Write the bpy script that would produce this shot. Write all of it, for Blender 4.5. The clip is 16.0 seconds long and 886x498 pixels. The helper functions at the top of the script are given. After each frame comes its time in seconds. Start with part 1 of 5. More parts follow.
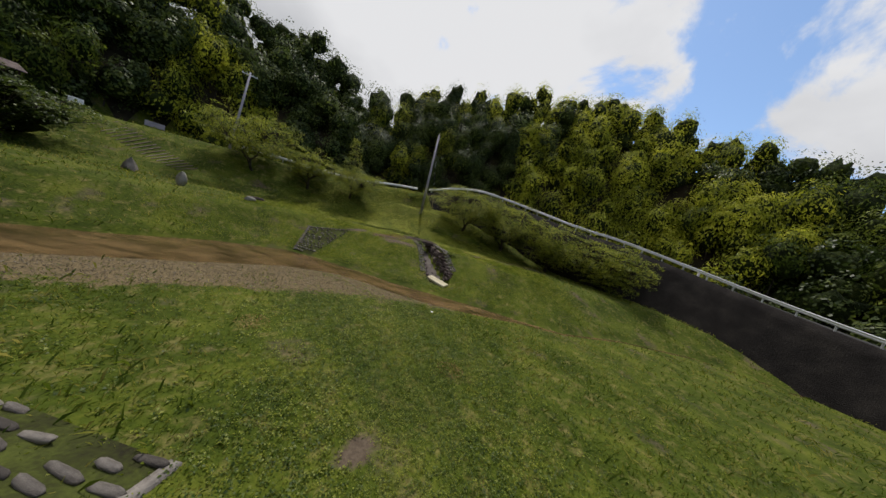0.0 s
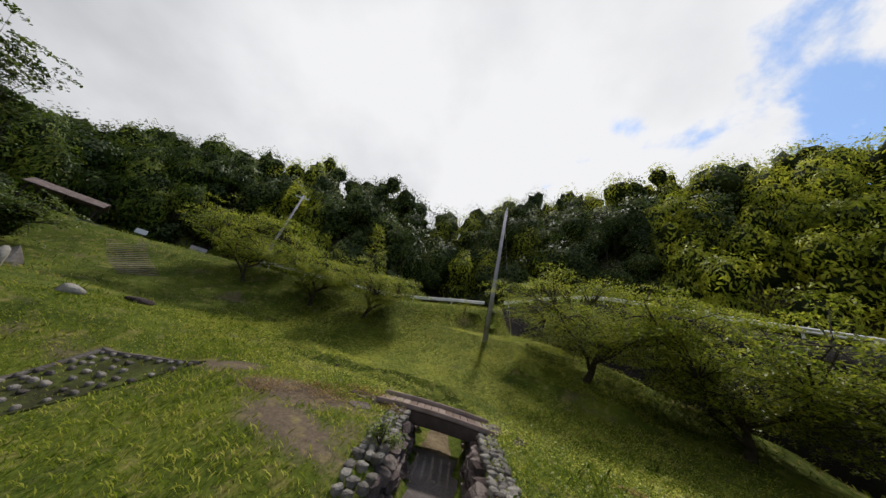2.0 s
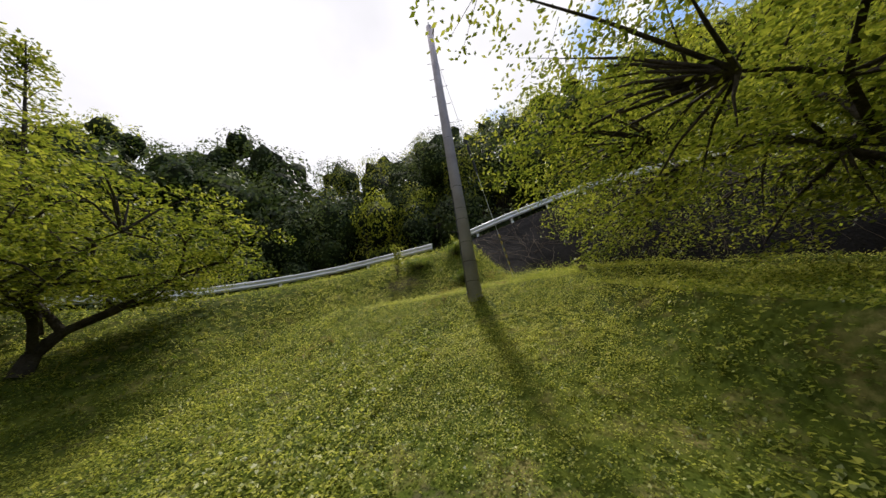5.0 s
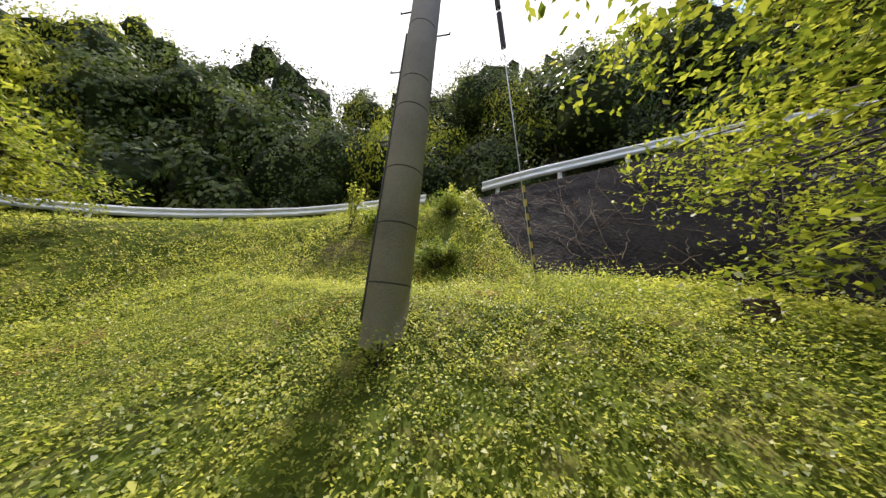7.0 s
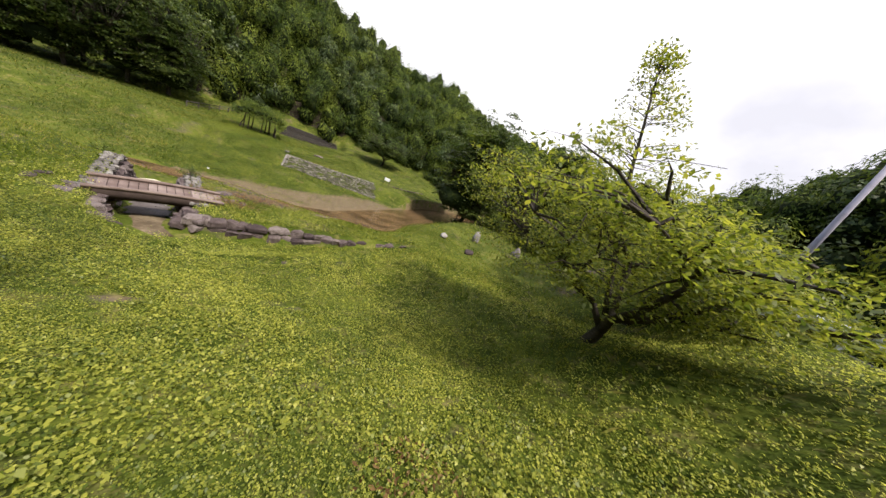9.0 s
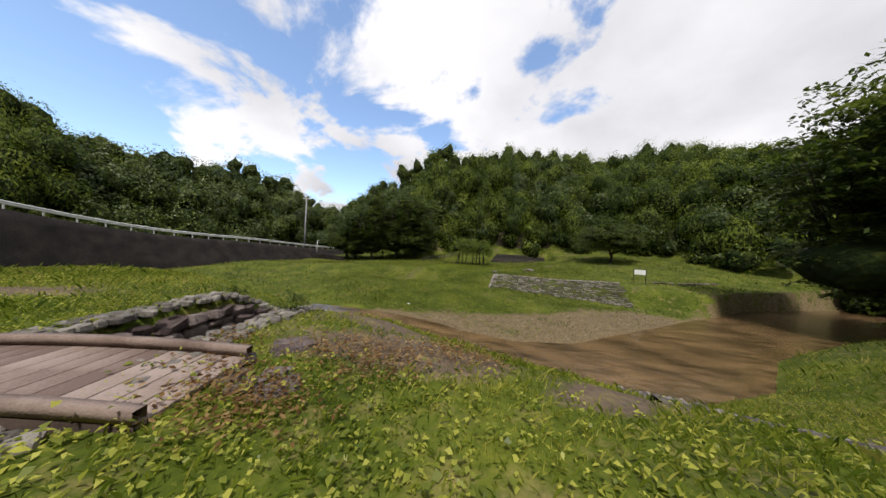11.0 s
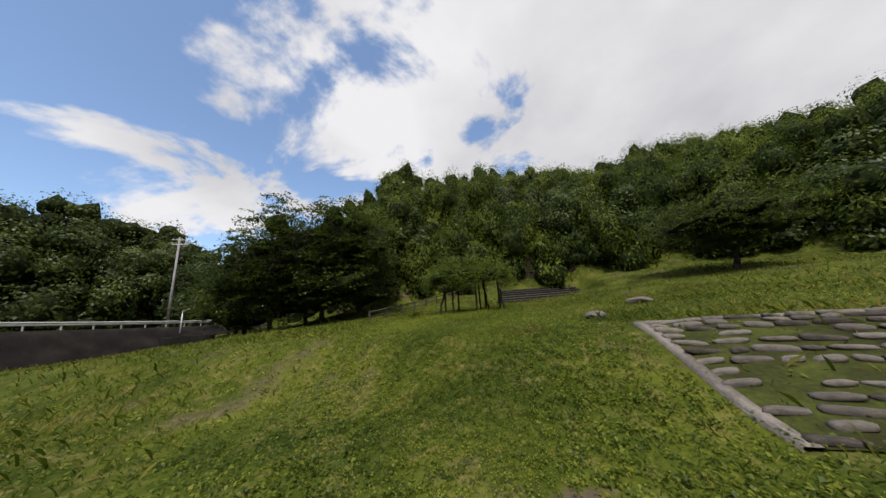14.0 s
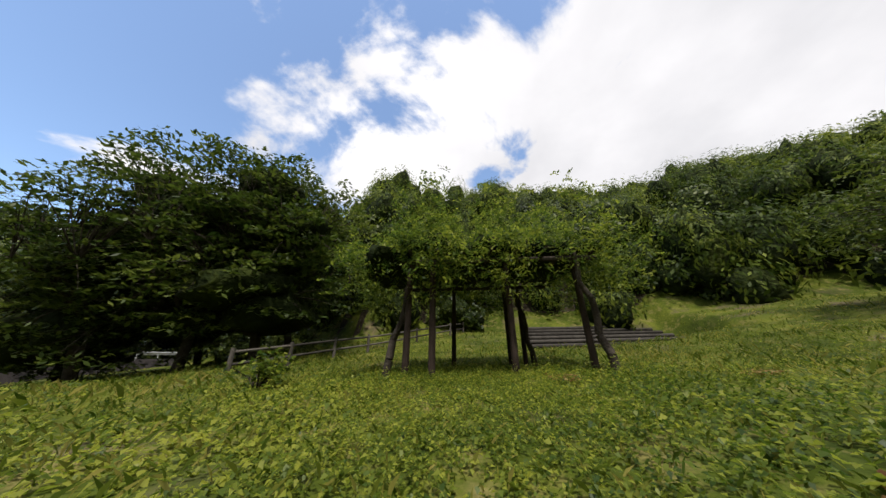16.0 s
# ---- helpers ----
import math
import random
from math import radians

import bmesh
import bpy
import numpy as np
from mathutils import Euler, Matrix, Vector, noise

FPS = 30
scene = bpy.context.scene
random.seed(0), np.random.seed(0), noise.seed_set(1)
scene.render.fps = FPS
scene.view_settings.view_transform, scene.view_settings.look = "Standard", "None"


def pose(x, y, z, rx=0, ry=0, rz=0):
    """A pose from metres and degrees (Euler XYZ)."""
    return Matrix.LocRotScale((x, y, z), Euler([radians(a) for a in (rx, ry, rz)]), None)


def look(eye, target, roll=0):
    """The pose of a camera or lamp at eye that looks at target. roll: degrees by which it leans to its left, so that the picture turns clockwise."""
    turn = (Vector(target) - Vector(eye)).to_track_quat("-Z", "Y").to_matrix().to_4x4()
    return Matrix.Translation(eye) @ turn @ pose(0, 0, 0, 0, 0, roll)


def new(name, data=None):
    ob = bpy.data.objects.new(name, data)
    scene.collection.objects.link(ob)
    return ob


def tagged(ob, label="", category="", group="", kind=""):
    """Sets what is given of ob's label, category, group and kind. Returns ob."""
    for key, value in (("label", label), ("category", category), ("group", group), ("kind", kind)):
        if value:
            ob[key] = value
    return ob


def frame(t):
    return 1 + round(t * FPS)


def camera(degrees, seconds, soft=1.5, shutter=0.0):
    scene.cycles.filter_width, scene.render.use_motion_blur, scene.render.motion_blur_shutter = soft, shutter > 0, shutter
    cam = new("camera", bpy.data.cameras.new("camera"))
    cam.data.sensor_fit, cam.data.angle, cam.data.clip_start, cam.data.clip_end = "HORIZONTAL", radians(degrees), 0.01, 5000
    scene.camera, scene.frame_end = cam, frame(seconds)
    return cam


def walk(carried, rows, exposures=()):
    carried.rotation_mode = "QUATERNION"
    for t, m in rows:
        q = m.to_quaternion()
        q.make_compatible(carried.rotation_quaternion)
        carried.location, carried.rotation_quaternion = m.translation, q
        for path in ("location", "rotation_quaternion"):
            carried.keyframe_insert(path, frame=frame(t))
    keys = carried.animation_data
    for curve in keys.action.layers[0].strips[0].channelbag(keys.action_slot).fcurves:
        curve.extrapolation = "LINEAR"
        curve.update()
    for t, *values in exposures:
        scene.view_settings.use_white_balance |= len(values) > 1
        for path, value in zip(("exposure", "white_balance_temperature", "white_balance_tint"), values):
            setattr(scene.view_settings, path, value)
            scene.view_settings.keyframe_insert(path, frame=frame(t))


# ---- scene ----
cam = camera(121.54, 16.0)

PATH = [
    (0, (-2.754, -2.850, 4.812), (-2.551, -0.870, 4.611), 15.11),
    (0.5, (-1.189, 1.619, 5.059), (-1.347, 3.606, 4.903), 16.87),
    (1, (-0.309, 6.374, 4.739), (-0.683, 8.332, 4.897), 14.65),
    (1.5, (-0.062, 10.932, 4.297), (-0.647, 12.792, 4.745), 14.71),
    (2, (-0.218, 14.724, 4.253), (-0.969, 16.438, 4.959), 15.63),
    (2.5, (-0.718, 18.420, 3.938), (-1.530, 20.038, 4.788), 15.57),
    (3, (-1.469, 21.230, 3.635), (-2.337, 22.842, 4.440), 14.76),
    (3.5, (-2.352, 23.393, 3.807), (-3.228, 25.027, 4.555), 13.72),
    (4, (-3.465, 25.138, 3.976), (-3.948, 26.904, 4.780), -1.81),
    (4.2, (-3.723, 25.839, 4.022), (-4.057, 27.641, 4.823), -6.41),
    (6.5, (-3.225, 31.356, 5.149), (-3.138, 33.263, 5.746), -1.30),
    (7, (-2.600, 32.424, 5.621), (-3.056, 34.310, 6.104), 6.03),
    (7.5, (-2.248, 33.716, 6.014), (-3.433, 35.228, 6.568), 15.69),
    (8, (-2.430, 34.990, 6.201), (-4.243, 35.692, 6.671), 32.52),
    (8.5, (-5.004, 36.451, 6.551), (-6.896, 35.814, 6.438), 32.22),
    (9, (-6.227, 35.378, 7.206), (-7.349, 33.821, 6.643), 24.12),
    (9.5, (-6.857, 32.411, 6.184), (-6.973, 30.435, 5.893), 16.43),
    (9.7, (-7.290, 31.301, 5.901), (-6.985, 29.333, 5.720), 12.82),
    (11.8, (-6.425, 19.350, 3.039), (-5.931, 17.412, 3.023), 2.08),
    (12, (-6.212, 18.101, 2.930), (-5.726, 16.167, 2.776), 2.58),
    (12.5, (-5.324, 14.695, 2.601), (-4.864, 12.754, 2.459), 2.03),
    (13, (-4.007, 11.533, 2.470), (-3.603, 9.578, 2.583), 0.09),
    (13.5, (-3.140, 7.592, 2.331), (-2.807, 5.656, 2.709), -2.69),
    (14, (-2.251, 4.167, 2.070), (-1.988, 2.227, 2.482), -4.42),
    (14.5, (-1.774, 1.176, 1.884), (-1.594, -0.769, 2.313), -8.04),
    (15, (-1.411, -1.737, 2.292), (-1.266, -3.670, 2.783), -7.95),
    (15.5, (-1.301, -4.798, 2.099), (-1.148, -6.692, 2.722), -7.94),
    (16, (-1.339, -7.495, 1.739), (-1.079, -9.342, 2.461), -1.33),
]
EXPOSURES = [(0, -0.4, 6450, 10), (1, -0.15, 6450, 10), (2, -0.2, 6450, 10), (3.5, -0.05, 6450, 10), (4.2, 0.0, 6450, 12), (6.5, 0.6, 6400, 16), (7, 0.95, 6450, 17), (7.5, 0.9, 6400, 18), (8, 0.6, 6400, 18), (8.5, 0.7, 6400, 17), (9, 0.65, 6450, 16),
             (9.5, 0.32, 6400, 15), (12, -0.05, 6550, 12), (13.5, -0.38, 6500, 12), (14.5, -0.05, 6500, 12), (16, 0.1, 6550, 12)]
walk(cam, [(t, look(eye, target, roll)) for t, eye, target, roll in PATH], EXPOSURES)

# ---- sky, sun, exposure ----
world = bpy.data.worlds.new("sky")
scene.world = world
world.use_nodes = True
SUN_AZ, SUN_EL = 8.0, 63.0      # degrees: azimuth left of +y, height
SUN_VEC = (-math.sin(radians(SUN_AZ)) * math.cos(radians(SUN_EL)), math.cos(radians(SUN_AZ)) * math.cos(radians(SUN_EL)), math.sin(radians(SUN_EL)))


def sky_nodes():
    nt = world.node_tree
    n, l = nt.nodes, nt.links
    n.clear()
    out = n.new("ShaderNodeOutputWorld")
    bg = n.new("ShaderNodeBackground")
    sky = n.new("ShaderNodeTexSky")
    sky.sky_type, sky.sun_disc = "NISHITA", False
    sky.sun_elevation, sky.sun_rotation = radians(SUN_EL), radians(-SUN_AZ)
    sky.air_density, sky.dust_density, sky.ozone_density = 1.0, 0.35, 1.0
    co = n.new("ShaderNodeTexCoord")
    sep = n.new("ShaderNodeSeparateXYZ")
    l.new(co.outputs["Generated"], sep.inputs[0])

    def maths(op, a, b=None):
        m = n.new("ShaderNodeMath")
        m.operation = op
        for k, v in enumerate((a, b)):
            if v is None:
                continue
            if isinstance(v, (int, float)):
                m.inputs[k].default_value = v
            else:
                l.new(v, m.inputs[k])
        return m.outputs[0]
    zz = maths("ADD", maths("MAXIMUM", sep.outputs[2], 0.0), 0.42)
    vec = n.new("ShaderNodeCombineXYZ")
    l.new(maths("DIVIDE", sep.outputs[0], zz), vec.inputs[0])
    l.new(maths("DIVIDE", sep.outputs[1], zz), vec.inputs[1])
    vec.inputs[2].default_value = 3.7
    big = n.new("ShaderNodeTexNoise")
    big.inputs["Scale"].default_value, big.inputs["Detail"].default_value = 2.3, 9.0
    big.inputs["Roughness"].default_value = 0.56
    big.inputs["Distortion"].default_value = 0.35
    l.new(vec.outputs[0], big.inputs["Vector"])
    # clear sky opens towards the east (+x), cloud bank over the west
    lean = maths("MULTIPLY_ADD", sep.outputs[0], -0.17)
    lean.node.inputs[2].default_value = 0.065
    # the cloud thickens round the sun, where it shines through
    glow = n.new("ShaderNodeVectorMath")
    glow.operation = "DOT_PRODUCT"
    l.new(co.outputs["Generated"], glow.inputs[0])
    glow.inputs[1].default_value = SUN_VEC
    near = n.new("ShaderNodeMapRange")
    near.inputs[1].default_value, near.inputs[2].default_value = 0.86, 0.98
    near.inputs[3].default_value, near.inputs[4].default_value = 0.0, 0.14
    l.new(glow.outputs["Value"], near.inputs[0])
    lean = maths("ADD", lean, near.outputs[0])
    cov = n.new("ShaderNodeMapRange")
    cov.interpolation_type = "SMOOTHSTEP"
    l.new(maths("ADD", big.outputs["Fac"], lean), cov.inputs[0])
    cov.inputs[1].default_value, cov.inputs[2].default_value = 0.45, 0.53
    shade = n.new("ShaderNodeTexNoise")
    shade.inputs["Scale"].default_value, shade.inputs["Detail"].default_value = 1.1, 6.0
    off = n.new("ShaderNodeVectorMath")
    off.inputs[1].default_value = (0.35, -0.2, 9.0)
    l.new(vec.outputs[0], off.inputs[0])
    l.new(off.outputs[0], shade.inputs["Vector"])
    ramp = n.new("ShaderNodeValToRGB")
    ramp.color_ramp.elements[0].position, ramp.color_ramp.elements[0].color = 0.36, (4.3, 4.4, 4.65, 1)
    ramp.color_ramp.elements[1].position, ramp.color_ramp.elements[1].color = 0.64, (7.9, 7.9, 8.0, 1)
    # the cloud bank is greyer in the west and bright where the sun stands behind it
    lit = n.new("ShaderNodeMapRange")
    lit.inputs[1].default_value, lit.inputs[2].default_value = 0.45, 0.95
    lit.inputs[3].default_value, lit.inputs[4].default_value = 0.04, 0.13
    l.new(glow.outputs["Value"], lit.inputs[0])
    side = maths("MULTIPLY_ADD", sep.outputs[0], 0.06)
    l.new(lit.outputs[0], side.node.inputs[2])
    l.new(maths("ADD", shade.outputs["Fac"], side), ramp.inputs[0])
    mix = n.new("ShaderNodeMix")
    mix.data_type = "RGBA"
    l.new(cov.outputs[0], mix.inputs["Factor"])
    blue = n.new("ShaderNodeVectorMath")
    blue.operation = "MULTIPLY_ADD"
    l.new(sky.outputs[0], blue.inputs[0])
    blue.inputs[1].default_value, blue.inputs[2].default_value = (1.6, 1.7, 1.75), (0.3, 0.35, 0.4)
    l.new(blue.outputs[0], mix.inputs["A"])
    l.new(ramp.outputs[0], mix.inputs["B"])
    bg.inputs["Strength"].default_value = 0.13
    l.new(mix.outputs["Result"], bg.inputs["Color"])
    l.new(bg.outputs[0], out.inputs[0])


sky_nodes()
sun = new("sun", bpy.data.lights.new("sun", "SUN"))
sun.data.energy, sun.data.angle, sun.data.color = 4.2, radians(3.5), (1.0, 0.95, 0.86)
_a, _e = radians(SUN_AZ), radians(SUN_EL)
SUN_DIR = Vector((-math.sin(_a) * math.cos(_e), math.cos(_a) * math.cos(_e), math.sin(_e)))
sun.matrix_world = look(SUN_DIR * 60, (0, 0, 0))


# ---- materials ----
def material(name, colours, rough=0.8, scale=4.0, fine=40.0, bump=0.3, metal=0.0, leaf=False, per_object=False, stops=None, dist=0.02, vary=0.5, glow=0.5):
    """Two scales of noise between the given colours, with fine relief."""
    m = bpy.data.materials.new(name)
    m.use_nodes = True
    nt = m.node_tree
    n, l = nt.nodes, nt.links
    bsdf = n["Principled BSDF"]
    bsdf.inputs["Roughness"].default_value, bsdf.inputs["Metallic"].default_value = rough, metal
    bsdf.inputs["Specular IOR Level"].default_value = 0.12 if rough > 0.8 else 0.4
    co = n.new("ShaderNodeTexCoord")
    big, small = n.new("ShaderNodeTexNoise"), n.new("ShaderNodeTexNoise")
    big.inputs["Scale"].default_value, big.inputs["Detail"].default_value = scale, 5.0
    small.inputs["Scale"].default_value, small.inputs["Detail"].default_value = fine, 4.0
    for k in (big, small):
        l.new(co.outputs["Object"], k.inputs["Vector"])
    add = n.new("ShaderNodeMath")
    add.operation = "MULTIPLY_ADD"
    l.new(small.outputs["Fac"], add.inputs[0])
    add.inputs[1].default_value = 0.5
    half = n.new("ShaderNodeMath")
    half.operation = "MULTIPLY_ADD"
    l.new(big.outputs["Fac"], half.inputs[0])
    half.inputs[1].default_value, half.inputs[2].default_value = 0.9, -0.2
    l.new(half.outputs[0], add.inputs[2])
    fac = add.outputs[0]
    if leaf or per_object:
        if leaf:
            rnd = n.new("ShaderNodeNewGeometry").outputs["Random Per Island"]
        else:
            rnd = n.new("ShaderNodeObjectInfo").outputs["Random"]
        w = n.new("ShaderNodeMath")
        w.operation = "MULTIPLY_ADD"
        l.new(rnd, w.inputs[0])
        w.inputs[1].default_value = vary
        sc = n.new("ShaderNodeMath")
        sc.operation = "MULTIPLY_ADD"
        l.new(fac, sc.inputs[0])
        sc.inputs[1].default_value, sc.inputs[2].default_value = 1.3 - vary, 0.1 - 0.5 * vary - 0.4 * (0.5 - vary)
        l.new(sc.outputs[0], w.inputs[2])
        fac = w.outputs[0]
    ramp = n.new("ShaderNodeValToRGB")
    r = ramp.color_ramp
    while len(r.elements) < len(colours):
        r.elements.new(0.5)
    for k, c in enumerate(colours):
        r.elements[k].position = stops[k] if stops else 0.25 + 0.5 * k / max(1, len(colours) - 1)
        r.elements[k].color = (*c, 1)
    l.new(fac, ramp.inputs[0])
    l.new(ramp.outputs[0], bsdf.inputs["Base Color"])
    if bump:
        b = n.new("ShaderNodeBump")
        b.inputs["Strength"].default_value, b.inputs["Distance"].default_value = bump, dist
        l.new(small.outputs["Fac"], b.inputs["Height"])
        l.new(b.outputs[0], bsdf.inputs["Normal"])
    if leaf:
        tr = n.new("ShaderNodeBsdfTranslucent")
        hue = n.new("ShaderNodeHueSaturation")
        hue.inputs["Value"].default_value, hue.inputs["Saturation"].default_value = 1.4, 1.0
        l.new(ramp.outputs[0], hue.inputs["Color"])
        l.new(hue.outputs[0], tr.inputs["Color"])
        mx = n.new("ShaderNodeMixShader")
        mx.inputs[0].default_value = glow
        l.new(bsdf.outputs[0], mx.inputs[1])
        l.new(tr.outputs[0], mx.inputs[2])
        l.new(mx.outputs[0], n["Material Output"].inputs["Surface"])
        bsdf.inputs["Specular IOR Level"].default_value = 0.15 if rough > 0.5 else 0.35
    return m


M_CONCRETE = material("weathered concrete", [(0.21, 0.196, 0.222), (0.32, 0.3, 0.334), (0.4, 0.378, 0.414)], 0.85, 1.5, 60, 0.25)
M_STEEL = material("galvanised rail", [(0.55, 0.56, 0.57), (0.7, 0.71, 0.72)], 0.45, 2, 30, 0.1, metal=0.3)
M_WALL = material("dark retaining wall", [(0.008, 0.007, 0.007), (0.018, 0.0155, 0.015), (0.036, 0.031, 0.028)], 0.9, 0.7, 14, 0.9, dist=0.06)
M_ASPHALT = material("road asphalt", [(0.035, 0.035, 0.036), (0.065, 0.064, 0.062)], 0.9, 1, 80, 0.3)
M_STONE = material("field stone", [(0.09, 0.08, 0.072), (0.17, 0.155, 0.14), (0.27, 0.25, 0.22)], 0.9, 2.2, 22, 0.7, per_object=True, dist=0.03)
M_PLANK = material("weathered plank", [(0.12, 0.085, 0.072), (0.2, 0.152, 0.13), (0.27, 0.215, 0.188)], 0.85, 3, 45, 0.4, per_object=True)
M_BEAM = material("dark timber", [(0.025, 0.018, 0.015), (0.06, 0.043, 0.035)], 0.85, 3, 40, 0.4)
M_BARK = material("dark bark", [(0.02, 0.016, 0.013), (0.05, 0.041, 0.033), (0.09, 0.078, 0.066)], 0.95, 3, 25, 0.9, dist=0.03)
M_SAND = material("wet gravel", [(0.13, 0.1, 0.07), (0.23, 0.185, 0.13), (0.33, 0.27, 0.2)], 0.95, 1.2, 26, 0.8, dist=0.03)
M_CHERRY = material("cherry leaves", [(0.055, 0.08, 0.008), (0.16, 0.19, 0.016), (0.31, 0.315, 0.033)], 0.5, 0.6, 3, 0, leaf=True)
M_BAMBOO = material("bamboo foliage", [(0.07, 0.095, 0.008), (0.26, 0.29, 0.02), (0.55, 0.54, 0.055)], 0.55, 0.2, 0.9, 0, leaf=True, vary=0.25, glow=0.45)
M_BROAD = material("broadleaf foliage", [(0.015, 0.03, 0.005), (0.045, 0.072, 0.01), (0.125, 0.155, 0.023)], 0.5, 0.2, 1.2, 0, leaf=True, vary=0.35, glow=0.35)
M_WEED = material("weed leaves", [(0.085, 0.12, 0.012), (0.23, 0.255, 0.03), (0.45, 0.44, 0.075)], 0.45, 0.35, 2.5, 0, leaf=True)
M_CLOVER = material("lawn weed leaves", [(0.03, 0.062, 0.007), (0.1, 0.142, 0.013), (0.26, 0.28, 0.034)], 0.5, 0.35, 2.5, 0, leaf=True)
M_DRY = material("dead leaves", [(0.1, 0.05, 0.02), (0.22, 0.13, 0.05), (0.35, 0.25, 0.12)], 0.8, 0.6, 5, 0, leaf=True)
# near-black green: stands in for the shade deep inside leaf masses
M_SHADE_CORE = material("dark shade core", [(0.005, 0.009, 0.002), (0.014, 0.022, 0.004), (0.04, 0.052, 0.008)], 0.95, 0.5, 3.5, 1.0, dist=0.3)
M_GRASS = material("short grass blades", [(0.04, 0.07, 0.006), (0.098, 0.13, 0.012), (0.28, 0.25, 0.06)], 0.6, 0.45, 2.5, 0, leaf=True)
# brighter grass copy: colour replaces sun the bank lacks; yellow is dry grass
M_GRASS_LIT = material("brightened bank grass", [(0.075, 0.115, 0.009), (0.175, 0.21, 0.02), (0.36, 0.35, 0.07)], 0.6, 0.45, 2.5, 0, leaf=True)
# darker copy of the bamboo leaves: these slopes' shade is in the colour
M_BAMBOO_DIM = material("shade-toned bamboo foliage", [(0.014, 0.03, 0.005), (0.055, 0.085, 0.01), (0.19, 0.225, 0.028)], 0.55, 0.2, 0.9, 0, leaf=True, vary=0.25, glow=0.4)
# brown litter darkened further, so shade under the trees is in the colour
M_LITTER_SHADE = material("shade-darkened litter", [(0.012, 0.01, 0.007), (0.03, 0.024, 0.015), (0.05, 0.04, 0.022)], 0.95, 0.8, 12, 0.8, dist=0.05)
M_WHITE = material("white board", [(0.72, 0.73, 0.72), (0.8, 0.8, 0.79)], 0.6, 3, 30, 0.05)
M_DARK = material("dark metal", [(0.02, 0.02, 0.022), (0.04, 0.04, 0.042)], 0.5, 3, 30, 0.1, metal=0.4)


# ---- ground form ----
def smooth(a, b, v):
    k = np.clip((v - a) / (b - a), 0, 1)
    return k * k * (3 - 2 * k)


def wave(x, y, s, seed=0.0):
    """Cheap rolling unevenness, about -1 to 1."""
    return (np.sin(x / s + seed) * np.cos(y / (1.13 * s) - 2 * seed) + 0.6 * np.sin((x + 1.7 * y) / (0.61 * s) + 3 * seed)
            + 0.4 * np.cos((1.9 * x - y) / (0.37 * s) + seed)) / 2


STREAM_X = [-60, -26, -20, -18, -15.3, -12, -10, -7.3, -5, -3.6, -1, 1.6, 4.7, 8, 14, 22, 32, 60]
STREAM_Y = [-16, 1.5, 6.2, 7.8, 10.7, 13.1, 13.95, 14.0, 13.45, 12.9, 12.45, 12.2, 12.0, 12.0, 14.0, 15.0, 12, 0]
STREAM_W = [5, 3.6, 3.0, 3.0, 3.4, 2.95, 1.95, 1.2, 1.1, 1.15, 1.2, 1.0, 0.45, 0.3, 0.3, 0.35, 0.4, 0.6]
ROAD_X = [-43, -41, -40, -38, -35, -30, -25, -20, -17, -14, -10.8, -8.5, -4.5, -2.3, -0.4, 2.1, 3.7, 6, 9, 13, 18.6, 22, 26.5, 30, 32, 33.5, 34.2, 34.7, 35.1, 35.5, 35.9]
ROAD_Y = [2, 12, 19, 24.5, 28.5, 31.5, 33.3, 35.8, 36.9, 38, 39.4, 39.8, 39.5, 39.3, 39.7, 39.9, 39.8, 39.5, 38.6, 36, 30.2, 27.5, 24, 18, 12, 6, 0, -8, -17, -26, -36]
ROAD_Z = [6, 6.2, 6.3, 6.3, 6.5, 6.8, 7.0, 7.05, 7.05, 7.3, 7.95, 8.35, 8.65, 9.2, 9.9, 10.65, 10.95, 11.1, 10.8, 10.0, 8.4, 8.05, 7.0, 5.4, 4.2, 3.3, 2.8, 2.5, 1.8, 1.2, 0.8]
# azimuth round the meadow, foot and crest of the wooded slopes, height of the treetops
RING_A = [0, 30, 45, 60, 75, 90, 105, 120, 145, 180, 195, 217, 228, 240, 270, 300, 320, 345, 360]
RING_R = [42, 42, 48, 54, 58, 58, 56, 64, 86, 76, 60, 92, 84, 70, 60, 54, 48, 44, 42]
CREST_A = [0, 6, 12, 20, 27, 34, 38, 45, 52, 58, 64, 70, 76, 82, 88, 105, 120, 133, 139, 148, 160, 168, 178, 188, 195, 202, 212, 219, 224, 230, 236, 241, 248, 256, 270, 297, 302, 309, 315, 322, 331, 339, 347, 354, 360]
RING_T = [32, 30, 28.6, 26, 24.8, 29.3, 30.8, 31.4, 31.6, 31, 29.4, 26.7, 23, 19.5, 16, 19, 21, 23.5, 28, 32.5, 31, 33.5, 36, 30.5, 28.5, 27, 22, 14.5, 13, 19.5, 20.5, 19.5, 18, 16.8, 19.5, 31, 33.2, 35.6, 37.2, 38.4, 38.6, 37.7, 35.3, 33.4, 32]
RING_F = [30, 31, 36, 42, 45, 46, 44, 42, 46, 43, 42, 66, 62, 51, 41, 36, 33, 31, 30]
# the stone channel from the meadow ditch under the bridge to the stream: x, y, bed, half width
CHANNEL = [(-0.4, 15.6, 0.1, 0.8), (-1.0, 18.0, 0.35, 0.62), (-2.2, 22.4, 1.35, 0.66), (-2.8, 24.4, 1.75, 0.75), (-3.5, 25.1, 1.78, 0.62), (-5.2, 24.75, 1.74, 0.4), (-8.8, 24.0, 1.84, 0.3), (-13.2, 23.0, 2.2, 0.12)]
# the weedy heap that buries the start of the retaining wall
MOUND_X = [-4.2, -3.4, -3.0, -2.7, -2.4, -1.9, -1.3, 0, 1.5, 4, 7]
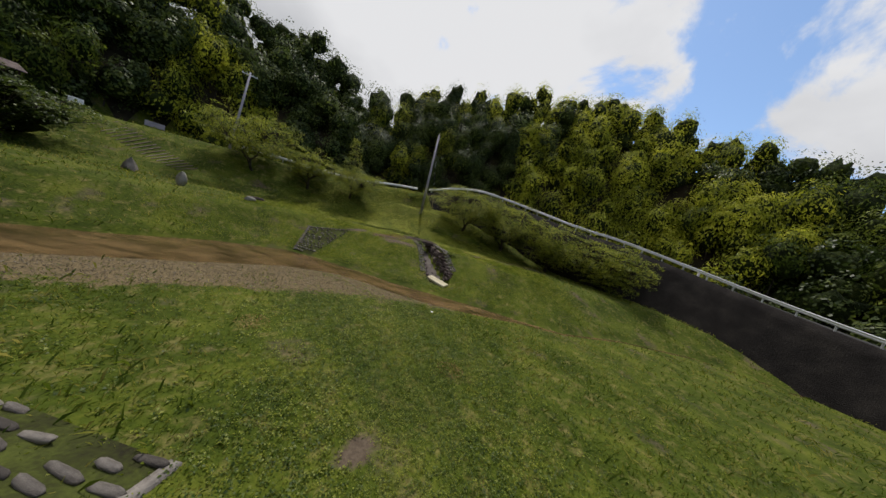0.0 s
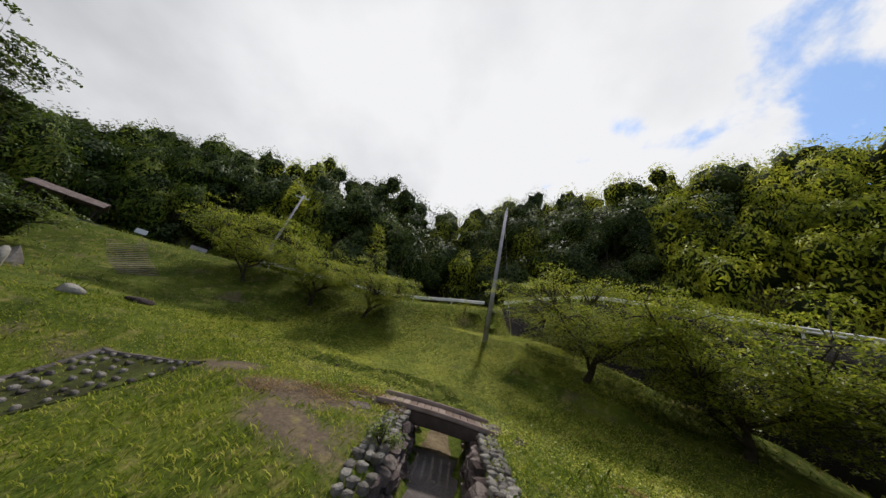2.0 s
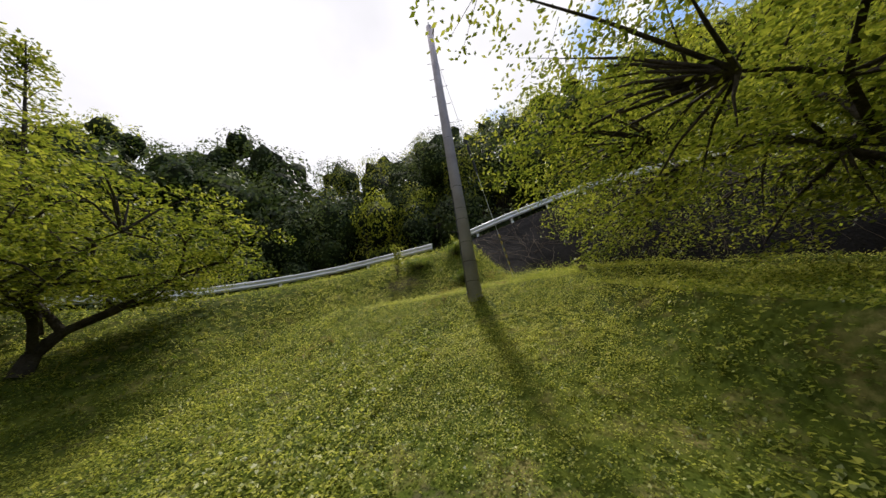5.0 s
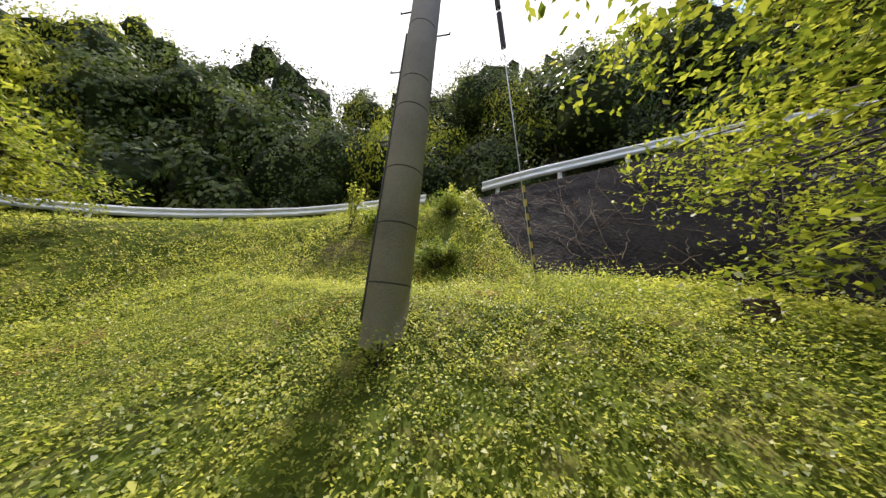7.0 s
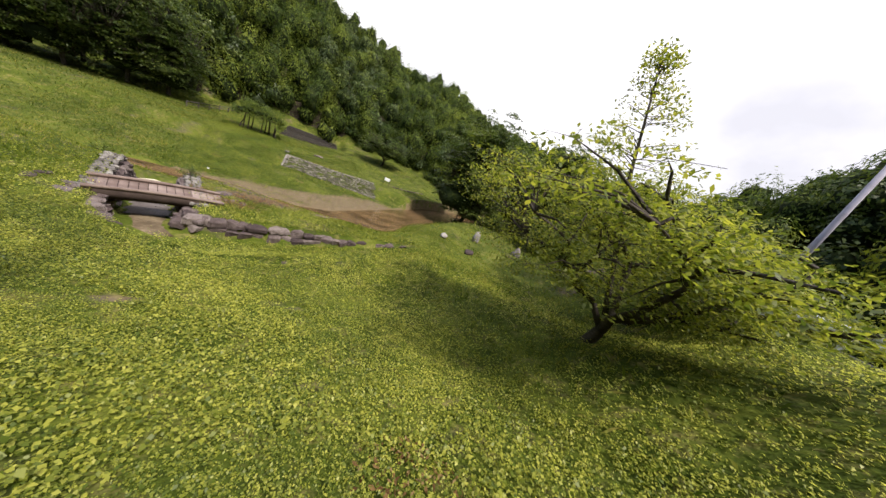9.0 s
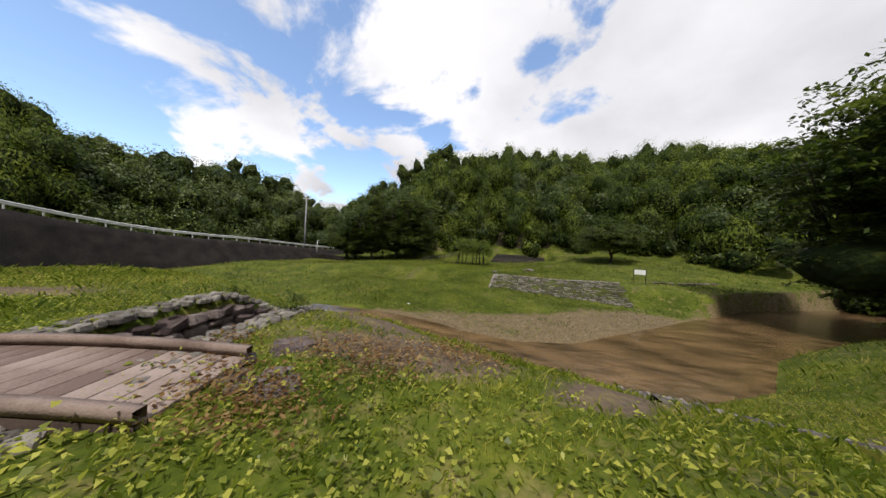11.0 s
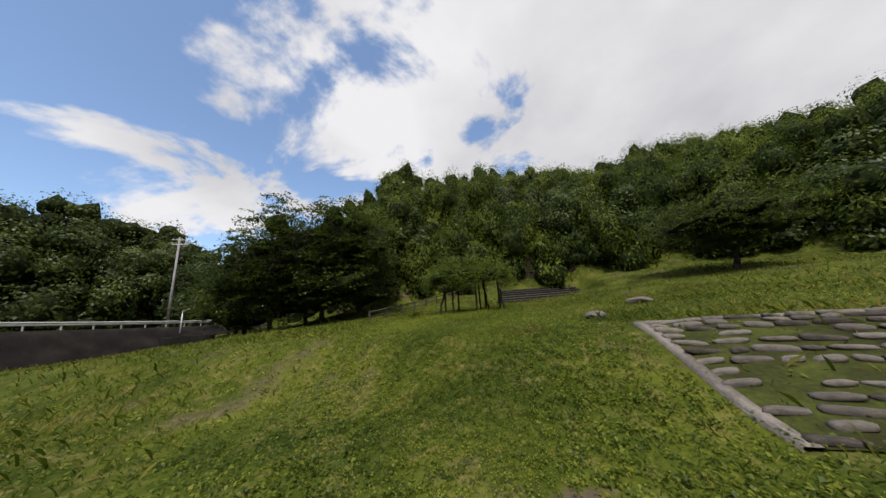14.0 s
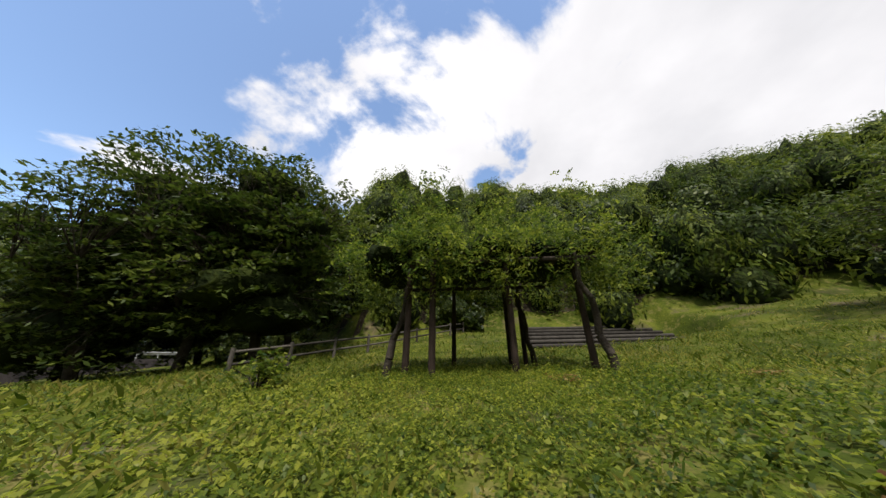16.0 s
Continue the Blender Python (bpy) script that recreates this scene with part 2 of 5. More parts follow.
MOUND_Z = [8.9, 8.7, 8.1, 7.75, 7.35, 6.9, 6.7, 6.55, 6.5, 6.4, 5.0]
# a narrow trench through the grass above it
TRENCH = [(-2.75, 26.0), (-3.7, 26.8), (-4.6, 27.0), (-6.4, 26.95), (-7.65, 25.9), (-9.4, 25.4)]


def ring(x, y):
    """How far a place lies into the wooded slopes (0 at the foot, 1 at the crest), and the crest's height."""
    az = np.degrees(np.arctan2(-(x + 3), y - 15)) % 360
    r = np.hypot(x + 3, y - 15)
    foot, far, top = np.interp(az, RING_A, RING_F), np.interp(az, RING_A, RING_R), np.interp(az, CREST_A, RING_T)
    return (r - foot) / (far - foot), top, r - foot


def stream(x):
    return np.interp(x, STREAM_X, STREAM_Y), np.interp(x, STREAM_X, STREAM_W)


def channel(x, y):
    """Distance to the channel's middle, its bed and half width there."""
    best, bed, half = np.full(np.shape(x), 1e9), np.zeros(np.shape(x)), np.ones(np.shape(x))
    for (ax, ay, az, aw), (bx, by, bz, bw) in zip(CHANNEL[:-1], CHANNEL[1:]):
        dx, dy = bx - ax, by - ay
        k = np.clip(((x - ax) * dx + (y - ay) * dy) / (dx * dx + dy * dy), 0, 1)
        d = np.hypot(x - ax - k * dx, y - ay - k * dy)
        closer = d < best
        best, bed, half = np.where(closer, d, best), np.where(closer, az + k * (bz - az), bed), np.where(closer, aw + k * (bw - aw), half)
    return best, bed, half


def ground(x, y):
    x, y = np.asarray(x, float), np.asarray(y, float)
    yc, w = stream(x)
    fall = -0.035 * np.clip(x - 4, 0, 40)                       # the valley drops to the east
    north, south = y - yc - w, yc - y - w
    up = north - 3.0 * smooth(-13, -19, x) * smooth(8, 14, north) - 2.0 * smooth(0, 4, x) * smooth(10, 15, north)
    up = up + 1.5 * smooth(-9.5, -12.5, x) * smooth(-17.5, -15, x) * smooth(10, 15, north)
    hn = np.interp(up, [-3, -0.6, 0, 0.5, 2.1, 4.7, 6.2, 12, 14, 17, 19, 21, 23.5, 60], [-0.35, -0.25, 0.02, 0.32, 0.9, 2.15, 2.35, 2.4, 2.75, 3.55, 4.5, 5.7, 6.4, 7.5])
    slope = np.interp(x + 0.5, ROAD_X, ROAD_Y) - np.interp(x - 0.5, ROAD_X, ROAD_Y)
    ry, rz = np.interp(x, ROAD_X, ROAD_Y), np.interp(x, ROAD_X, ROAD_Z)
    edge = (y - ry) / np.sqrt(1 + slope * slope)                # how far above the road's lower edge
    east = smooth(-2.6, 4, x)
    cap = np.interp(x, [-4, 0, 4, 10, 20, 30, 40], [6.6, 6.4, 5.6, 4.3, 2.8, 1.4, 0.2])
    hn = hn * (1 - east) + east * np.minimum(hn, cap + 0.01 * north)
    brink = -0.8 + 0.176 * (-5.6 - np.clip(x, -30, 4))          # middle of the slope up to the terrace
    terrace = 1.0 + smooth(-8, -18, x) * 0.4
    hs = np.interp(south, [-3, -0.6, 0, 2.0, 6.0, 12.0], [-0.35, -0.25, 0.02, 0.1, 0.16, 0.22]) + terrace * smooth(1.75, -1.75, y - brink)
    hs = hs - 0.2 * smooth(-12.5, -16, y) * smooth(-14, -6, x) + smooth(-11, -24, x) * smooth(-3, -16, y) * 1.1
    hs = hs + np.interp(-y, [15, 20, 28, 40, 60], [0, 0.45, 1.5, 2.6, 4.5])
    step = y - 0.272 * (x + 3.7)
    well = smooth(-2.6, -3.5, x) * smooth(-15.6, -14.4, x) * smooth(-19.9, -20.6, step) * smooth(-29.0, -28.0, step)
    hs = hs * (1 - well) + well * np.minimum(hs, 0.85 + 0.25 * np.clip(-20.8 - step, 0, 9))
    hs = hs * (1 - 0.6 * smooth(9, 26, x))
    h = np.where(north > 0, hn, np.where(south > 0, hs, -0.25 * smooth(0, 0.6, np.minimum(-north, -south))))
    h = h + fall + 0.9 * np.exp(-((x - 26.5) / 4) ** 2 - ((y + 0.5) / 4.5) ** 2)
    # the road's bench on the north side
    lip = smooth(-4.2, -2.8, x)
    on = (smooth(-3.3, -0.1, edge) * (1 - lip) + smooth(-0.3, 0.3, edge) * lip) * smooth(-52, -44, x) * smooth(31, 26, x) * (y > 2)
    h = h * (1 - on) + rz * on
    # wooded slopes
    k, top, past = ring(x, y)
    h = h + np.clip(k, 0, 1) * np.maximum(top - 5.4 - h, 0) * smooth(0, 0.15, k) - np.clip(k - 1, 0, 3) * 1.5
    rough = 0.04 * wave(x, y, 1.7) + 0.1 * wave(x, y, 5.3, 1.0)
    h = h + rough * smooth(0.2, 2.5, np.maximum(north, south)) * (1 - on)
    m2 = smooth(-3.9, -2.9, x) * smooth(0.25, -0.15, edge) * smooth(5, 3, x) * (y > 30)
    heap = np.interp(x, MOUND_X, MOUND_Z)
    h = h * (1 - m2) + m2 * np.minimum(h, heap)
    steep = np.interp(x, [-3.4, -2.4, -1], [1.3, 0.6, 0.3])
    pile = heap - steep * (-1.0 - edge)
    h = np.where((edge < 0.2) & (y > 30) & (x > -4.2) & (x < 7), np.maximum(h, np.minimum(pile, heap) - 3 * smooth(-3.5, -4.2, x)), h)
    dt = np.full(np.shape(x), 1e9)
    for (ax, ay), (bx, by) in zip(TRENCH[:-1], TRENCH[1:]):
        k = np.clip(((x - ax) * (bx - ax) + (y - ay) * (by - ay)) / ((bx - ax) ** 2 + (by - ay) ** 2), 0, 1)
        dt = np.minimum(dt, np.hypot(x - ax - k * (bx - ax), y - ay - k * (by - ay)))
    h = h - 0.36 * smooth(0.34, 0.1, dt + 0.07 * wave(x, y, 0.35))
    mouth = smooth(-4.6, -2.4, x) * smooth(2.2, 0.4, x) * smooth(19.6, 17.4, y) * (north > 0)
    h = h * (1 - 0.24 * mouth)
    d, bed, half = channel(x, y)
    lawn = smooth(-3.4, -4.8, x) * smooth(0.0, 0.3, y - np.interp(x, [-13.2, -8.8, -5.2, -3.5], [23.0, 24.0, 24.75, 25.1]))
    cut = smooth(1.0, 0.0, (d - half) / (0.42 + 1.5 * lawn))          # the ditch's north side runs out into the lawn
    return np.where(bed < h, h * (1 - cut) + bed * cut, h)


def gz(x, y):
    return float(ground(x, y))


# ---- mesh helpers ----
def np_mesh(name, verts, faces, mat):
    """A mesh from arrays: vertices n x 3, faces m x 3 or m x 4."""
    me = bpy.data.meshes.new(name)
    verts, faces = np.asarray(verts, np.float32), np.asarray(faces, np.int32)
    me.vertices.add(len(verts))
    me.vertices.foreach_set("co", verts.ravel())
    m, k = faces.shape
    me.loops.add(m * k)
    me.loops.foreach_set("vertex_index", faces.ravel())
    me.polygons.add(m)
    me.polygons.foreach_set("loop_start", np.arange(0, m * k, k, dtype=np.int32))
    me.update(calc_edges=True)
    if mat:
        me.materials.append(mat)
    return me


def shade_smooth(me):
    me.polygons.foreach_set("use_smooth", np.ones(len(me.polygons), bool))


def thing(name, label, category, at=(0, 0, 0), turn=0.0, group="", kind=""):
    ob = new(name)
    ob.empty_display_size = 0.2
    ob.matrix_basis = pose(*at, 0, 0, turn)
    return tagged(ob, label, category, group, kind)


def part(name, bm, mat, parent, label="", soft=False):
    if isinstance(bm, Soup):
        me = bm.mesh(name, mat)
    elif isinstance(bm, bmesh.types.BMesh):
        me = bpy.data.meshes.new(name)
        bm.to_mesh(me)
        bm.free()
        if mat:
            me.materials.append(mat)
    else:
        me = bm
    if soft:
        shade_smooth(me)
    ob = new(name, me)
    ob.parent = parent
    if label:
        ob["label"] = label
    return ob


def box(bm, size, at=(0, 0, 0), turn=(0, 0, 0), bevel=0.0):
    m = pose(*at, *turn) @ Matrix.Diagonal((*size, 1))
    got = bmesh.ops.create_cube(bm, size=1.0, matrix=m)["verts"]
    if bevel:
        edges = list({e for v in got for e in v.link_edges})
        bmesh.ops.bevel(bm, geom=edges, offset=bevel, segments=1, affect="EDGES")
    return bm


def tube(bm, a, b, ra, rb, sides=8, cap=True):
    a, b = Vector(a), Vector(b)
    d = b - a
    m = Matrix.Translation((a + b) / 2) @ d.to_track_quat("Z", "Y").to_matrix().to_4x4()
    bmesh.ops.create_cone(bm, cap_ends=cap, segments=sides, radius1=ra, radius2=rb, depth=d.length, matrix=m)
    return bm


class Soup:
    """Tapered tubes gathered as plain arrays."""

    def __init__(self):
        self.v, self.f, self.n = [], [], 0

    def tube(self, a, b, ra, rb, sides=6):
        a, b = np.array(a, float), np.array(b, float)
        d = b - a
        d = d / (np.linalg.norm(d) + 1e-9)
        u = np.cross(d, (1, 0, 0) if abs(d[0]) < 0.8 else (0, 1, 0))
        u /= np.linalg.norm(u)
        w = np.cross(d, u)
        k = np.arange(sides) * 2 * np.pi / sides
        ringv = np.cos(k)[:, None] * u + np.sin(k)[:, None] * w
        self.v += [a + ra * ringv, b + rb * ringv]
        i = np.arange(sides)
        j = (i + 1) % sides
        self.f.append(np.stack([i, j, j + sides, i + sides], 1) + self.n)
        self.n += 2 * sides

    def mesh(self, name, mat):
        me = np_mesh(name, np.concatenate(self.v), np.concatenate(self.f), mat)
        shade_smooth(me)
        return me


def leaves(rng, centres, length, width, droop=0.5, spread=1.0):
    """Pointed four-cornered leaves at the centres, turned at random, drooping by so much."""
    n = len(centres)
    yaw = rng.uniform(0, 2 * np.pi, n)
    pitch = -droop + rng.normal(0, 0.35 * spread, n)
    d = np.stack([np.cos(yaw) * np.cos(pitch), np.sin(yaw) * np.cos(pitch), np.sin(pitch)], 1)
    side = np.stack([-np.sin(yaw), np.cos(yaw), rng.normal(0, 0.45 * spread, n)], 1)
    side /= np.linalg.norm(side, axis=1)[:, None]
    s = rng.uniform(0.65, 1.25, n)[:, None]
    L, W = length * s, width * s
    v = np.stack([centres - d * L / 2, centres - side * W / 2 - d * L * 0.05, centres + d * L / 2, centres + side * W / 2 - d * L * 0.05], 1)
    return v.reshape(-1, 3), np.arange(4 * n).reshape(-1, 4)


# ---- ground sheet and water ----
def axis_steps(lo, hi, step, far):
    inner = np.arange(lo, hi + 1e-6, step)
    grow = step * np.cumsum(1.16 ** np.arange(1, 40))
    grow = grow[grow < far]
    return np.concatenate([(lo - grow)[::-1], inner, hi + grow])


def gravel(x, y):
    """The gravel spit along the south shore: 0.5 at its edge, more within."""
    yc, w = stream(x)
    wide = np.interp(x, [-18, -15.5, -12, -8, -5, -2.6, -1, 0.5], [0.3, 3.2, 4.6, 4.4, 2.7, 1.1, 0.5, 0.0])
    south = yc - w - y
    return np.where(y < yc - w * 0.5, np.clip(0.5 + (wide - south) / 2.4, 0, 1), np.where(y < yc + w * 0.55, 1.0, 0.0)) * smooth(3, 0, x)


# worn places: x, y, half length, half width, turn
BARE = [(-5.6, 20.5, 1.9, 0.75, 10), (-8.3, 20.6, 0.9, 0.5, 30), (-4.4, 19.3, 1.6, 0.5, -10), (-2.9, 1.5, 0.5, 0.35, 40), (-5.6, 36.0, 0.22, 0.07, 70), (-5.2, 35.3, 0.2, 0.07, 20), (-7.6, 36.6, 0.3, 0.1, 0),
        (-4.3, 30.3, 0.4, 0.16, 15), (-6.9, 29.8, 0.3, 0.15, 0), (-3.5, 35.7, 0.16, 0.07, 0), (3.5, 21.5, 1.8, 0.5, 30), (7.5, 24.2, 2.4, 0.6, 30),
        (11.5, 25.6, 2.2, 0.6, 10)]


def bare(x, y):
    """How worn the grass is: 0.5 at the rim of a bare place."""
    best = np.zeros(np.shape(x))
    for bx, by, a, b, turn in BARE:
        c, s = math.cos(radians(turn)), math.sin(radians(turn))
        u, v = ((x - bx) * c + (y - by) * s) / a, ((y - by) * c - (x - bx) * s) / b
        best = np.maximum(best, np.clip(1.0 - 0.5 * np.hypot(u, v), 0, 1))
    return best


def build_ground():
    xs, ys = axis_steps(-30, 14, 0.3, 900), axis_steps(-16, 42, 0.3, 900)
    gx, gy = np.meshgrid(xs, ys)
    z = ground(gx, gy)
    v = np.stack([gx, gy, z], -1).reshape(-1, 3)
    nx, ny = len(xs), len(ys)
    i = np.arange(nx * ny).reshape(ny, nx)
    f = np.stack([i[:-1, :-1], i[:-1, 1:], i[1:, 1:], i[1:, :-1]], -1).reshape(-1, 4)
    me = np_mesh("ground", v, f, M_GROUND)
    for name, value in (("gravel", gravel(gx, gy)), ("bare", bare(gx, gy))):
        me.attributes.new(name, "FLOAT", "POINT").data.foreach_set("value", value.ravel().astype(np.float32))
    # ground under the woods takes the litter with canopy shade in its colour
    me.materials.append(M_LITTER_SHADE)
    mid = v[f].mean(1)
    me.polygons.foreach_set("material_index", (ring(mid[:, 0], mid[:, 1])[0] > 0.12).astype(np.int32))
    shade_smooth(me)
    return tagged(new("ground", me), "grassy valley ground with bare brown patches", "ground", kind="structure")


def ground_material():
    m = material("grassy soil", [(0.02, 0.032, 0.004), (0.052, 0.071, 0.007), (0.112, 0.125, 0.016)], 0.95, 0.5, 9, 0.9, dist=0.05)
    nt = m.node_tree
    n, l = nt.nodes, nt.links
    bsdf = n["Principled BSDF"]
    green = bsdf.inputs["Base Color"].links[0].from_socket
    co = n["Texture Coordinate"]
    patch = n.new("ShaderNodeTexNoise")
    patch.inputs["Scale"].default_value, patch.inputs["Detail"].default_value = 0.42, 6
    patch.inputs["Roughness"].default_value = 0.65
    l.new(co.outputs["Object"], patch.inputs["Vector"])
    def mask(name, sway, lo, hi):
        """A plan mask whose rim is frayed by the patch noise."""
        at = n.new("ShaderNodeAttribute")
        at.attribute_name = name
        sum_ = n.new("ShaderNodeMath")
        sum_.operation = "MULTIPLY_ADD"
        l.new(fray.outputs["Fac"], sum_.inputs[0])
        sum_.inputs[1].default_value = sway
        l.new(at.outputs["Fac"], sum_.inputs[2])
        r = n.new("ShaderNodeMapRange")
        r.inputs[1].default_value, r.inputs[2].default_value = lo + sway / 2, hi + sway / 2
        l.new(sum_.outputs[0], r.inputs[0])
        return r.outputs[0]
    fray = n.new("ShaderNodeTexNoise")
    fray.inputs["Scale"].default_value, fray.inputs["Detail"].default_value, fray.inputs["Roughness"].default_value = 2.2, 6, 0.7
    l.new(co.outputs["Object"], fray.inputs["Vector"])
    mr = n.new("ShaderNodeMapRange")
    mr.inputs[1].default_value, mr.inputs[2].default_value = 0.58, 0.72
    l.new(patch.outputs["Fac"], mr.inputs[0])
    worn = n.new("ShaderNodeMath")
    worn.operation = "MAXIMUM"
    l.new(mr.outputs[0], worn.inputs[0])
    l.new(mask("bare", 0.9, 0.42, 0.62), worn.inputs[1])
    soil = n.new("ShaderNodeValToRGB")
    soil.color_ramp.elements[0].color, soil.color_ramp.elements[1].color = (0.04, 0.028, 0.02, 1), (0.15, 0.115, 0.082, 1)
    grain = n.new("ShaderNodeTexNoise")
    grain.inputs["Scale"].default_value, grain.inputs["Detail"].default_value = 14, 4
    l.new(co.outputs["Object"], grain.inputs["Vector"])
    l.new(grain.outputs["Fac"], soil.inputs[0])
    mix = n.new("ShaderNodeMix")
    mix.data_type = "RGBA"
    l.new(worn.outputs[0], mix.inputs["Factor"])
    l.new(green, mix.inputs["A"])
    l.new(soil.outputs[0], mix.inputs["B"])
    # straw-coloured flecks through the grass
    fleck = n.new("ShaderNodeMapRange")
    fleck.inputs[1].default_value, fleck.inputs[2].default_value = 0.52, 0.7
    fleck.inputs[4].default_value = 0.75
    l.new(fray.outputs["Fac"], fleck.inputs[0])
    straw = n.new("ShaderNodeMix")
    straw.data_type = "RGBA"
    l.new(fleck.outputs[0], straw.inputs["Factor"])
    l.new(mix.outputs["Result"], straw.inputs["A"])
    straw.inputs["B"].default_value = (0.2, 0.165, 0.06, 1)
    # gravel and mud of the spit and the stream bed
    spit = mask("gravel", 1.9, 0.4, 0.65)
    sand = n.new("ShaderNodeValToRGB")
    sand.color_ramp.elements[0].position, sand.color_ramp.elements[1].position = 0.3, 0.7
    sand.color_ramp.elements[0].color, sand.color_ramp.elements[1].color = (0.05, 0.036, 0.018, 1), (0.21, 0.16, 0.088, 1)
    l.new(grain.outputs["Fac"], sand.inputs[0])
    mix2 = n.new("ShaderNodeMix")
    mix2.data_type = "RGBA"
    l.new(spit, mix2.inputs["Factor"])
    l.new(straw.outputs["Result"], mix2.inputs["A"])
    l.new(sand.outputs[0], mix2.inputs["B"])
    l.new(mix2.outputs["Result"], bsdf.inputs["Base Color"])
    return m


M_GROUND = ground_material()
build_ground()


def water_material():
    m = bpy.data.materials.new("muddy stream water")
    m.use_nodes = True
    n, l = m.node_tree.nodes, m.node_tree.links
    b = n["Principled BSDF"]
    b.inputs["Roughness"].default_value = 0.07
    b.inputs["Alpha"].default_value = 0.8
    b.inputs["IOR"].default_value = 1.33
    t = n.new("ShaderNodeTexNoise")
    t.inputs["Scale"].default_value, t.inputs["Detail"].default_value = 5.0, 4
    co = n.new("ShaderNodeTexCoord")
    l.new(co.outputs["Object"], t.inputs["Vector"])
    # mud and gravel of the bed show through in drifts
    st = n.new("ShaderNodeMapping")
    st.inputs["Scale"].default_value = (0.35, 0.9, 1.0)
    st.inputs["Rotation"].default_value = (0, 0, -0.5)
    l.new(co.outputs["Object"], st.inputs["Vector"])
    drift = n.new("ShaderNodeTexNoise")
    drift.inputs["Scale"].default_value, drift.inputs["Detail"].default_value, drift.inputs["Roughness"].default_value = 1.3, 9, 0.68
    l.new(st.outputs[0], drift.inputs["Vector"])
    mud = n.new("ShaderNodeValToRGB")
    mud.color_ramp.elements[0].position, mud.color_ramp.elements[1].position = 0.36, 0.66
    mud.color_ramp.elements[0].color, mud.color_ramp.elements[1].color = (0.035, 0.022, 0.01, 1), (0.2, 0.125, 0.058, 1)
    l.new(drift.outputs["Fac"], mud.inputs[0])
    l.new(mud.outputs[0], b.inputs["Base Color"])
    bp = n.new("ShaderNodeBump")
    bp.inputs["Strength"].default_value, bp.inputs["Distance"].default_value = 0.5, 0.04
    l.new(t.outputs["Fac"], bp.inputs["Height"])
    l.new(bp.outputs[0], b.inputs["Normal"])
    return m


def build_water():
    xs = np.arange(-58, 58.1, 0.5)
    yc, w = stream(xs)
    fall = -0.035 * np.clip(xs - 4, 0, 40) - 0.04
    rows = [np.stack([xs, yc + k * (w + 0.25), fall], 1) for k in np.linspace(-1, 1, 7)]
    v = np.concatenate(rows)
    n = len(xs)
    f = [[a * n + i, a * n + i + 1, (a + 1) * n + i + 1, (a + 1) * n + i] for a in range(6) for i in range(n - 1)]
    me = np_mesh("water", v, f, water_material())
    shade_smooth(me)
    tagged(new("water", me), "shallow brown muddy stream water", "water", kind="structure")


build_water()


# ---- road, rails, retaining wall ----
def road_at(x):
    return np.array([x, np.interp(x, ROAD_X, ROAD_Y), np.interp(x, ROAD_X, ROAD_Z)])


def road_line(step=1.0, a=0.0, b=1e9):
    p = np.stack([ROAD_X, ROAD_Y, ROAD_Z], 1).astype(float)
    # round the corners once
    q = [p[0]]
    for i in range(len(p) - 1):
        q += [0.75 * p[i] + 0.25 * p[i + 1], 0.25 * p[i] + 0.75 * p[i + 1]]
    p = np.array(q + [p[-1]])
    s = np.concatenate([[0], np.cumsum(np.linalg.norm(np.diff(p[:, :2], axis=0), axis=1))])
    t = np.arange(max(a, 0), min(b, s[-1]), step)
    c = np.stack([np.interp(t, s, p[:, k]) for k in range(3)], 1)
    d = np.gradient(c[:, :2], axis=0)
    d /= np.linalg.norm(d, axis=1)[:, None]
    left = np.stack([-d[:, 1], d[:, 0]], 1)       # towards the hill
    return t, c, left


def strip(name, rows, mat):
    """A sheet through rows of points of equal length."""
    n = len(rows[0])
    v = np.concatenate(rows)
    f = [[a * n + i, a * n + i + 1, (a + 1) * n + i + 1, (a + 1) * n + i] for a in range(len(rows) - 1) for i in range(n - 1)]
    return np_mesh(name, v, f, mat)


def build_road():
    t, c, left = road_line(1.0)
    def off(k, z):
        return np.column_stack([c[:, :2] + left * k, c[:, 2] + z])
    me = strip("road", [off(0.1, -0.6), off(0.1, 0.03), off(2.2, 0.07), off(4.3, 0.05), off(4.4, -0.6)], M_ASPHALT)
    tagged(new("road", me), "narrow asphalt road along the wooded slope", "road", kind="structure")
    return t, c, left


build_road()


def s_of(x):
    t, c, _ = road_line(0.25)
    return float(t[np.argmin(abs(c[:, 0] - x))])


def build_wall():
    """The dark retaining wall below the road, east of the pole."""
    t, c, left = road_line(0.6, s_of(-4.1))
    top = np.column_stack([c[:, :2] - left * 0.12, c[:, 2] + 0.05])
    inner = np.column_stack([c[:, :2] + left * 0.25, c[:, 2] + 0.05])
    foot = c[:, :2] - left * (0.15 + 2.3 * smooth(0, 2.2, t - t[0]))[:, None]
    fz = np.minimum(ground(foot[:, 0], foot[:, 1]), c[:, 2] - 0.1) - 0.5
    rows = [np.column_stack([c[:, :2] + left * 0.25, fz]), inner, top]
    for k in np.linspace(0.15, 1, 8):
        rows.append(np.column_stack([(c[:, :2] - left * 0.12) * (1 - k) + foot * k, (c[:, 2] + 0.05) * (1 - k) + fz * k]))
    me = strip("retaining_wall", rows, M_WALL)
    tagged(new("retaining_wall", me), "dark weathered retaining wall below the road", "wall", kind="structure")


build_wall()


